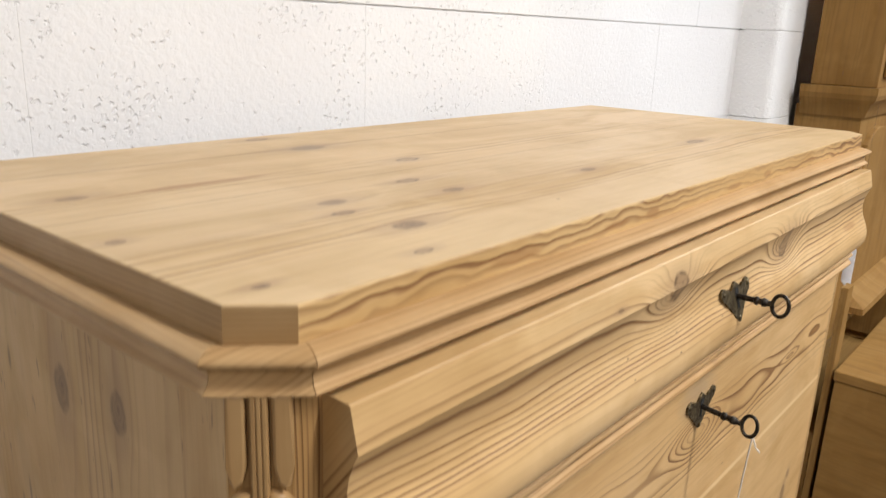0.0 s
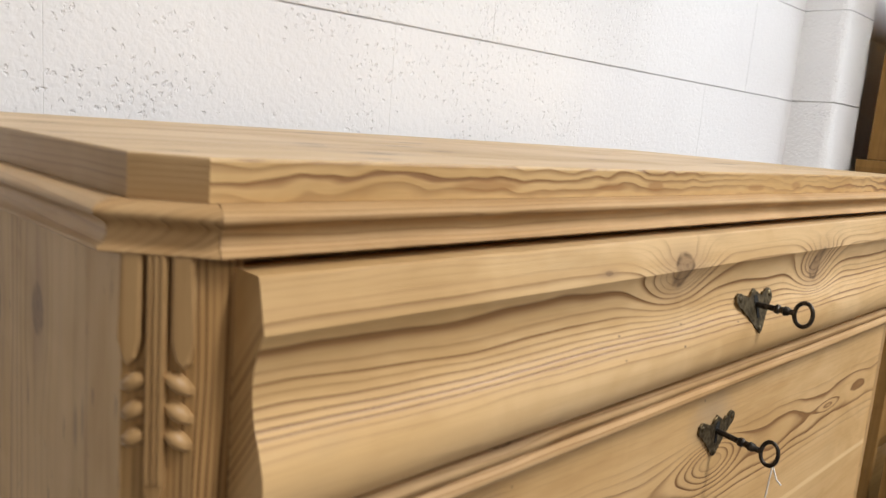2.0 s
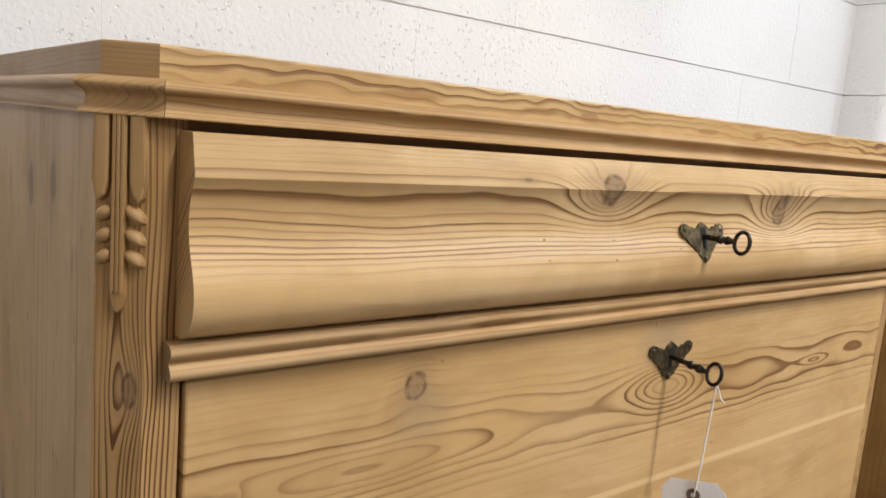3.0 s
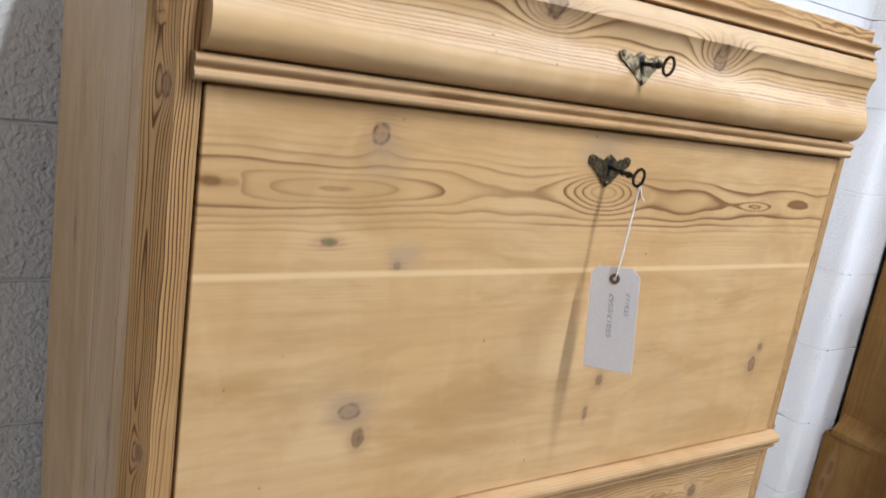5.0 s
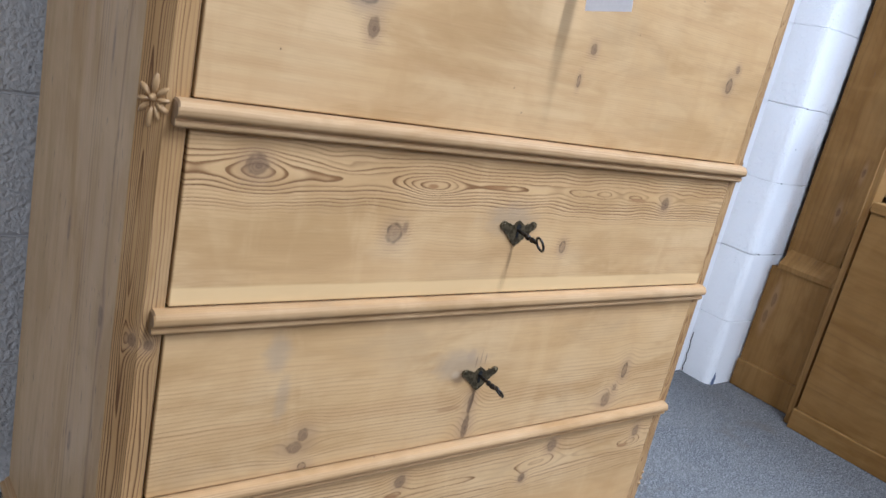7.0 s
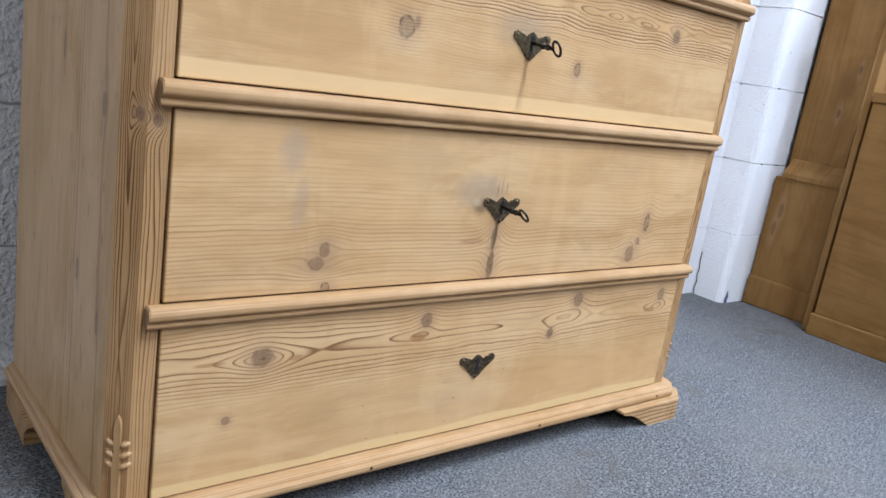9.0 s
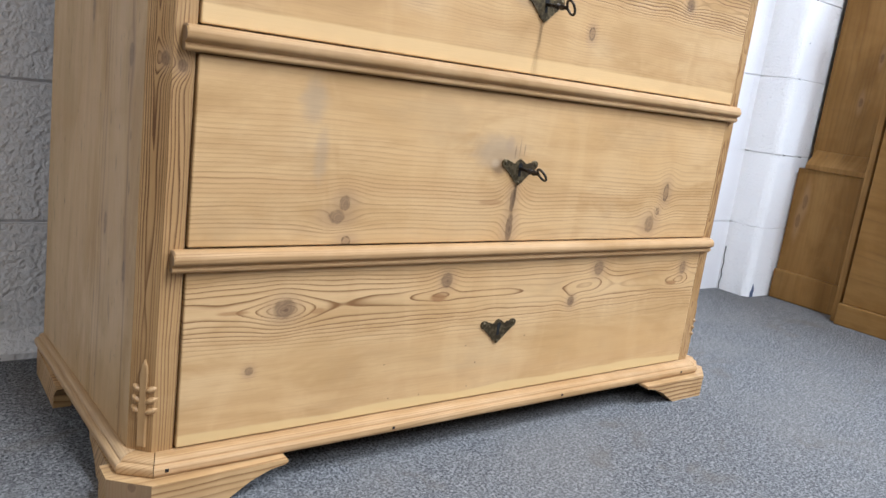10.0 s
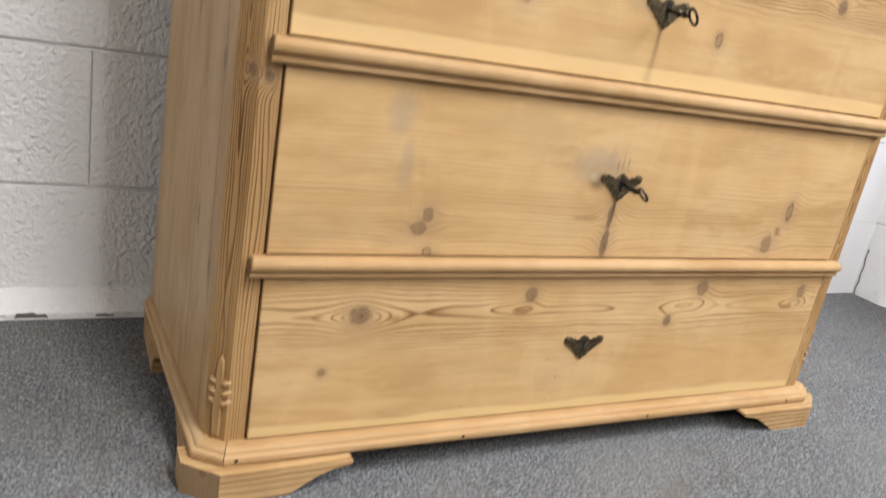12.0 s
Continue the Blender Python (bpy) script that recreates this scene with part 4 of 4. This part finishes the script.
def lock_plate(x, y, z, front, tilt=0.0):
    outline = [(u, v * 0.88) for u, v in HEART + [(-u, v) for u, v in reversed(HEART[1:-1])]]
    c, s = math.cos(tilt), math.sin(tilt)
    place = lambda u, v, w: Vector((x + u, y - w * c + v * s, z + v * c + w * s))
    plate = part("lock_plate", prism(outline, lambda u, v, w: place(u, v, w), 0.0022, 0.0007), brass, front, "heart-shaped aged brass lock plate")
    bm = prism([(-0.0022, -0.0100), (0.0022, -0.0100), (0.0026, 0.0010), (0.0042, 0.0048), (0.0030, 0.0088), (0.0, 0.0100), (-0.0030, 0.0088), (-0.0042, 0.0048), (-0.0026, 0.0010)], lambda u, v, w: place(u, v, 0.0023 + w), 0.0003)
    for poly in (bm,):
        mesh = bpy.data.meshes.new("hole")
        poly.to_mesh(mesh)
        poly.free()
    n = len(plate.data.polygons)
    bm = bmesh.new()
    bm.from_mesh(plate.data)
    bm.from_mesh(mesh)
    for u, v in ((-0.0285, 0.0085), (0.0285, 0.0085), (0.0, -0.0195)):
        blob(bm, place, u, v, 0.0030, 0.0030, 0.0014, 0.0, 0.0021)
    bm.to_mesh(plate.data)
    bm.free()
    bpy.data.meshes.remove(mesh)
    plate.data.materials.append(black)
    for poly in plate.data.polygons:
        if n <= poly.index < n + 11:
            poly.material_index = 1
    return plate


lock_plate(0.4970, -0.0185, 1.2985, ogee_drawer, 0.28)
lock_plate(0.4970, 0.0, 1.1790, fall_front)
lock_plate(0.4970, 0.0, 0.6400, drawer_a)
lock_plate(0.4930, 0.0, 0.4110, drawer_b)
lock_plate(0.4970, 0.0, 0.1690, drawer_c)


def key(x, y, z, long, turn, label, droop=0.0):
    """An old iron key standing in its lock: turned shank, collars and an oval bow."""
    bm = bmesh.new()
    way = Vector((0, -math.cos(droop), -math.sin(droop)))
    lathe(bm, (x, y + 0.012, z), way, [(0.0, 0.0026), (0.012 + long * 0.50, 0.0026), (0.012 + long * 0.52, 0.0040), (0.012 + long * 0.60, 0.0042), (0.012 + long * 0.64, 0.0028), (0.012 + long * 0.72, 0.0030), (0.012 + long * 0.76, 0.0042), (0.012 + long * 0.84, 0.0038), (0.012 + long * 0.90, 0.0026), (0.012 + long, 0.0024)])
    shank = Vector((x, y, z)) + way * (long + 0.0078)
    wide = Vector((math.sin(turn), 0, math.cos(turn)))
    loop(bm, shank, way, wide, 0.0072, 0.0098, 0.0018)
    ob = part("key", bm, iron, None, "", True)
    return tagged(ob, label, "key", "keys in the locks")


key(0.4970, -0.0205, 1.3005, 0.031, 0.10, "dark iron key in the lock of the wavy drawer")
key(0.4970, -0.0025, 1.1810, 0.040, 0.30, "dark iron key with a tag string through its bow", 0.10)
key(0.4970, -0.0025, 0.6425, 0.040, -0.45, "dark iron key turned in the drawer lock", 0.12)
key(0.4930, -0.0025, 0.4135, 0.038, -0.70, "dark iron key turned in the cracked drawer's lock", 0.06)

tag = thing("price_tag", "white card price tag hanging on string from a key", "tag", (0.4965, -0.0460, 1.0555))
LEAN_TAG = math.radians(9.0)


def tag_place(u, v, w):
    c, s = math.cos(LEAN_TAG), math.sin(LEAN_TAG)
    return Vector((-w * 0.93 + 0.40 * u + 0.3 * u * u, -(u * c - v * s) * 0.94 - w * 0.34, v * c + u * s))


CARD = [(-0.0292, -0.1085), (0.0292, -0.1085), (0.0292, 0.0040), (0.0205, 0.0140), (-0.0205, 0.0140), (-0.0292, 0.0040)]
part("card", prism(CARD, tag_place, 0.0005), card, tag)
bm = bmesh.new()
rows = []
for k in range(20):
    t = 2 * math.pi * k / 20
    rows.append([bm.verts.new(tag_place(r * math.cos(t), r * math.sin(t), w)) for r, w in ((0.0022, 0.0006), (0.0026, 0.0014), (0.0056, 0.0014), (0.0064, 0.0006))])
for k in range(20):
    a, b = rows[k], rows[(k + 1) % 20]
    for j in range(3):
        bm.faces.new((a[j], a[j + 1], b[j + 1], b[j]))
part("eyelet", bm, eyelet_fibre, tag, "brown fibre eyelet")


def string(points, radius, name, parent, material):
    data = bpy.data.curves.new(name, "CURVE")
    data.dimensions, data.bevel_depth, data.bevel_resolution = "3D", radius, 2
    spline = data.splines.new("POLY")
    spline.points.add(len(points) - 1)
    for p, co in zip(spline.points, points):
        p.co = (*co, 1)
    data.materials.append(material)
    ob = new(name, data)
    ob.parent = parent
    return ob


string([(-0.001, -0.0015, 0.0005), (-0.0012, -0.0040, 0.0300), (-0.0008, -0.0060, 0.0700), (0.0, -0.0080, 0.1080), (0.001, -0.0080, 0.1125), (0.002, -0.0090, 0.1085), (0.003, -0.0120, 0.1000), (0.004, -0.0160, 0.0960)], 0.00075, "string", tag, twine)
string([(-0.001, -0.0015, 0.0005), (0.0015, -0.0030, 0.0300), (0.0015, -0.0050, 0.0700), (0.0, -0.0080, 0.1080)], 0.00075, "string", tag, twine)


def lettering(text, u, v, size, name):
    data = bpy.data.curves.new(name, "FONT")
    data.body, data.size, data.extrude = text, size, 0.00004
    data.materials.append(ink)
    ob = new(name, data)
    ob.parent = tag
    x_axis = tag_place(0, -1, 0) - tag_place(0, 0, 0)
    x_axis.x = 0
    y_axis = Vector((0, -math.cos(LEAN_TAG), math.sin(LEAN_TAG)))
    m = Matrix((x_axis.normalized(), y_axis, x_axis.normalized().cross(y_axis))).transposed().to_4x4()
    m.translation = tag_place(u, v, 0.0013)
    ob.matrix_local = m
    return ob


lettering("£950/£1050", -0.0045, -0.0170, 0.0108, "price_writing")
lettering("V71025", 0.0150, -0.0140, 0.0090, "stock_writing")

# ---- the tall cupboard by the pier ----
cupboard = thing("tall_cupboard", "tall honey-brown pine cupboard standing by the pier", "cupboard")
CXA, CXB = 2.055, 3.05
part("case_side", slab(CXA, CXA + 0.02, 0.240, 0.408, 0.44, 1.37, 0.0015), wood_old, cupboard)
part("case_side", slab(CXB - 0.02, CXB, 0.240, 0.408, 0.44, 1.37, 0.0015), wood_old, cupboard)
part("case_back", slab(CXA + 0.021, CXB - 0.021, 0.394, 0.407, 0.44, 1.37, 0.0), wood_old_front, cupboard)
part("case_front", slab(CXA + 0.021, CXB - 0.021, 0.241, 0.262, 0.690, 1.37, 0.0015), wood_old_front, cupboard)
door_shape = [(0.055, 0.93), (0.31, 0.93), (0.31, 1.24)] + [(0.1825 + 0.1275 * math.cos(t), 1.24 + 0.075 * math.sin(t)) for t in (0.4, 0.8, 1.2, 1.57, 1.94, 2.34, 2.74)] + [(0.055, 1.24)]
case_door = part("arched_door", prism(door_shape, lambda u, v, w: Vector((CXA + u, 0.2405 - w, v)), 0.016, 0.004), wood_old_front, cupboard, "arched pine cupboard door")
CASE_PATH = [(CXA, 0.396), (CXA, 0.240), (CXB, 0.240), (CXB, 0.396)]
for name, profile in (("waist_moulding", [(-0.004, 0.822), (0.010, 0.818), (0.026, 0.806), (0.050, 0.796), (0.066, 0.788), (0.068, 0.770), (-0.004, 0.770)]), ("upper_moulding", [(-0.004, 1.345), (0.006, 1.345), (0.012, 1.362), (0.020, 1.378), (0.030, 1.392), (0.034, 1.405), (0.034, 1.424), (-0.004, 1.424)]), ("base_moulding", [(-0.004, 0.470), (0.006, 0.466), (0.020, 0.448), (0.040, 0.432), (0.046, 0.424), (0.046, 0.410), (-0.004, 0.410)])):
    for leg in range(3):
        if name == "waist_moulding" and leg == 2:
            continue
        way = [(2.266, 0.300), (2.266, 0.240), (CXB, 0.240), (CXB, 0.396)] if name == "waist_moulding" else CASE_PATH
        part(name, run(profile, way, leg, 0.0002), wood_old if leg != 1 else wood_old_front, cupboard)
part("base_case", slab(CXA - 0.040, CXB + 0.040, 0.205, 0.4185, 0.085, 0.4095, 0.002), wood_old, cupboard)
part("base_plinth", slab(CXA - 0.052, CXB + 0.052, 0.193, 0.4190, 0.0, 0.092, 0.004), wood_old, cupboard)
hood = part("upper_case", slab(CXA - 0.012, CXB + 0.012, 0.215, 0.378, 1.4245, 1.95, 0.002), wood_old, cupboard)
part("upper_door", slab(CXA + 0.025, CXB - 0.025, 0.205, 0.2145, 1.450, 1.92, 0.003), wood_old_front, cupboard)
part("cornice", slab(CXA - 0.045, CXB + 0.045, 0.182, 0.380, 1.951, 2.02, 0.010), wood_old, cupboard)

side_tag = thing("price_tag", "white card tag hanging on string from the cupboard's upper moulding", "tag", (CXA - 0.005, 0.2040, 1.012))
part("card", prism([(-0.028, -0.122), (0.028, -0.122), (0.028, -0.010), (0.018, 0.0), (-0.018, 0.0), (-0.028, -0.010)], lambda u, v, w: Vector((u * 1.70, u * 0.79 - w, v)), 0.0005), card, side_tag)
string([(0.0, -0.0015, -0.008), (0.0005, -0.0005, 0.150), (0.0, 0.0015, 0.3780)], 0.0003, "string", side_tag, eyelet_fibre)

# ---- the low pine box in front of it ----
box = thing("blanket_box", "low plain brown pine box standing in front of the cupboard", "box")
BX0, BX1, BY0, BY1, BTOP = 1.930, 2.75, -0.62, 0.160, 0.690
part("body", slab(BX0, BX1, BY0, BY1, 0.062, BTOP - 0.030, 0.002), wood_box, box)
part("lid", slab(BX0 - 0.004, BX1, BY0 - 0.004, BY1 + 0.004, BTOP - 0.0295, BTOP, 0.004), wood_box, box)
part("plinth", slab(BX0 - 0.010, BX1, BY0 - 0.010, BY1 + 0.006, 0.0, 0.0615, 0.003), wood_box, box)
tagged(part("plank", slab(1.945, 2.000, 0.172, 0.190, 0.0, 0.915, 0.002), wood_old), "narrow brown pine plank standing upright beside the cupboard", "plank")

# ---- blocks of the walls ----


def block_mesh(long, high, name, material, upright, level):
    bm = slab(-long / 2, long / 2, 0.0, 0.06, -high / 2, high / 2, 0)
    for lying, offset in ((False, upright), (True, level)):
        front = [e for e in bm.edges if all(v.co.y < 0.0001 for v in e.verts) and (abs(e.verts[0].co.z - e.verts[1].co.z) < 0.001) == lying and (lying or abs(e.verts[0].co.z - e.verts[1].co.z) > 0.1)]
        if offset:
            bmesh.ops.bevel(bm, geom=front, offset=offset, segments=3, profile=0.5, affect="EDGES")
    mesh = bpy.data.meshes.new(name)
    bm.to_mesh(mesh)
    bm.free()
    mesh.materials.append(material)
    return mesh


full = block_mesh(LENGTH + 0.0006, COURSE - 0.0030, "block", block_paint, 0.0012, 0.0030)
full_rough = block_mesh(LENGTH - 0.0004, COURSE - 0.0070, "block", block_rough, 0.0030, 0.0075)
full_smooth = block_mesh(LENGTH + 0.0006, COURSE - 0.0030, "block", block_smooth, 0.0012, 0.0030)
rng = random.Random(4)
for row in range(17):
    z = FIRST + (row + 0.5) * COURSE
    if z > HIGH:
        break
    shift = -0.1430 if row % 2 else 0.1030
    for col in range(-7, 12):
        x = shift + (col + 0.5) * LENGTH
        if x - LENGTH / 2 < -2.6 or x + LENGTH / 2 > 4.4 or (x - LENGTH / 2 > PIER_X0 + 0.05 and x + LENGTH / 2 < PIER_X1 - 0.05):
            continue
        ob = new("block", full_rough if x < 0.45 and row < 6 else full_smooth if x > 1.05 else full)
        ob.parent = wall_back
        ob.location = (x, WALL_Y + rng.uniform(-0.0003, 0.0003) - (0.003 if x < 0.45 and row < 6 else 0.0), z)
for row in range(17):
    z = FIRST + (row + 0.5) * COURSE
    if z > HIGH:
        break
    low, high = rng.uniform(0.0008, 0.0016), rng.uniform(0.0006, 0.0012)
    step = rng.uniform(-0.0010, 0.0010)
    bm = slab(PIER_X0 + step, PIER_X1, PIER_Y + step, WALL_Y + 0.001, z - COURSE / 2 + low, z + COURSE / 2 - high, 0)
    upright = [e for e in bm.edges if abs(e.verts[0].co.z - e.verts[1].co.z) > 0.1 and e.verts[0].co.y < PIER_Y + 0.01]
    bmesh.ops.bevel(bm, geom=upright, offset=0.026, segments=7, profile=0.5, affect="EDGES")
    level = [e for e in bm.edges if abs(e.verts[0].co.z - e.verts[1].co.z) < 0.01 and len(e.link_faces) == 2 and abs(e.calc_face_angle(0.0) - 1.5708) < 0.1]
    bmesh.ops.bevel(bm, geom=level, offset=0.0014, segments=2, profile=0.5, affect="EDGES")
    part("pier_block", bm, block_pier_lit, wall_pier)
# mortar fallen out of the pier's joints
for course, x, wide in ((3, 1.924, 0.012), (2, 1.932, 0.014), (4, 1.928, 0.010), (2, 2.020, 0.020)):
    z = FIRST + course * COURSE
    gap = [(-0.5, -0.15), (-0.2, -0.5), (0.3, -0.35), (0.5, 0.1), (0.2, 0.5), (-0.3, 0.4)]
    part("mortar_gap", prism([(x + u * wide, z + v * 0.006) for u, v in gap], lambda u, v, w: Vector((u, PIER_Y + 0.0030 - w, v)), 0.0012), black, wall_pier)

# ---- small marks ----
for x, z in ((0.006, 0.049), (0.313, 0.048), (0.640, 0.049), (0.955, 0.049)):
    part("nail_hole", slab(x - 0.0022, x + 0.0022, -0.0232, -0.0200, z - 0.0020, z + 0.0020, 0.0005, 1), black, chest)
smear = [(-0.009, 0.0), (0.007, 0.001), (0.005, 0.012), (0.008, 0.020), (0.002, 0.034), (-0.002, 0.042), (-0.005, 0.026), (-0.010, 0.014)]
part("paint_mark", prism(smear, lambda u, v, w: Vector((1.916 + u, PIER_Y + 0.0004 - w, v)), 0.0012), blue_mark, wall_pier)
split = [(0.000, 0.001), (0.003, 0.020), (-0.001, 0.042), (0.003, 0.060), (0.000, 0.084), (0.004, 0.108), (0.003, 0.138)]
outline = [(u - 0.0014, v) for u, v in split] + [(u + 0.0010, v) for u, v in reversed(split)]
part("crack", prism(outline, lambda u, v, w: Vector((PIER_X0 + 0.0004 - w, 0.523 + u, v)), 0.0012), black, wall_pier)
# a painted haunch of mortar along the foot of the wall
HAUNCH = [(0.0, 0.0), (0.0, 0.011), (0.004, 0.014), (0.020, 0.024), (0.0445, 0.040), (0.0445, 0.0)]
part("wall_haunch", prism(HAUNCH, lambda u, v, w: Vector((-2.55 + w, 0.486 + u, v)), 2.75, 0.0), block_rough, wall_back)
for x, wide, high in ((-0.30, 0.020, 0.008), (-0.225, 0.050, 0.013), (-0.115, 0.030, 0.007), (-0.42, 0.036, 0.009)):
    ragged = [(-0.5, 0.0), (0.5, 0.0), (0.42, 0.7), (0.20, 0.55), (0.05, 1.0), (-0.22, 0.8), (-0.40, 0.9)]
    part("bare_patch", prism([(x + u * wide, v * high) for u, v in ragged], lambda u, v, w: Vector((u, 0.4862 - w, 0.004 + v * 0.7)), 0.0012), wall_paint, wall_back)
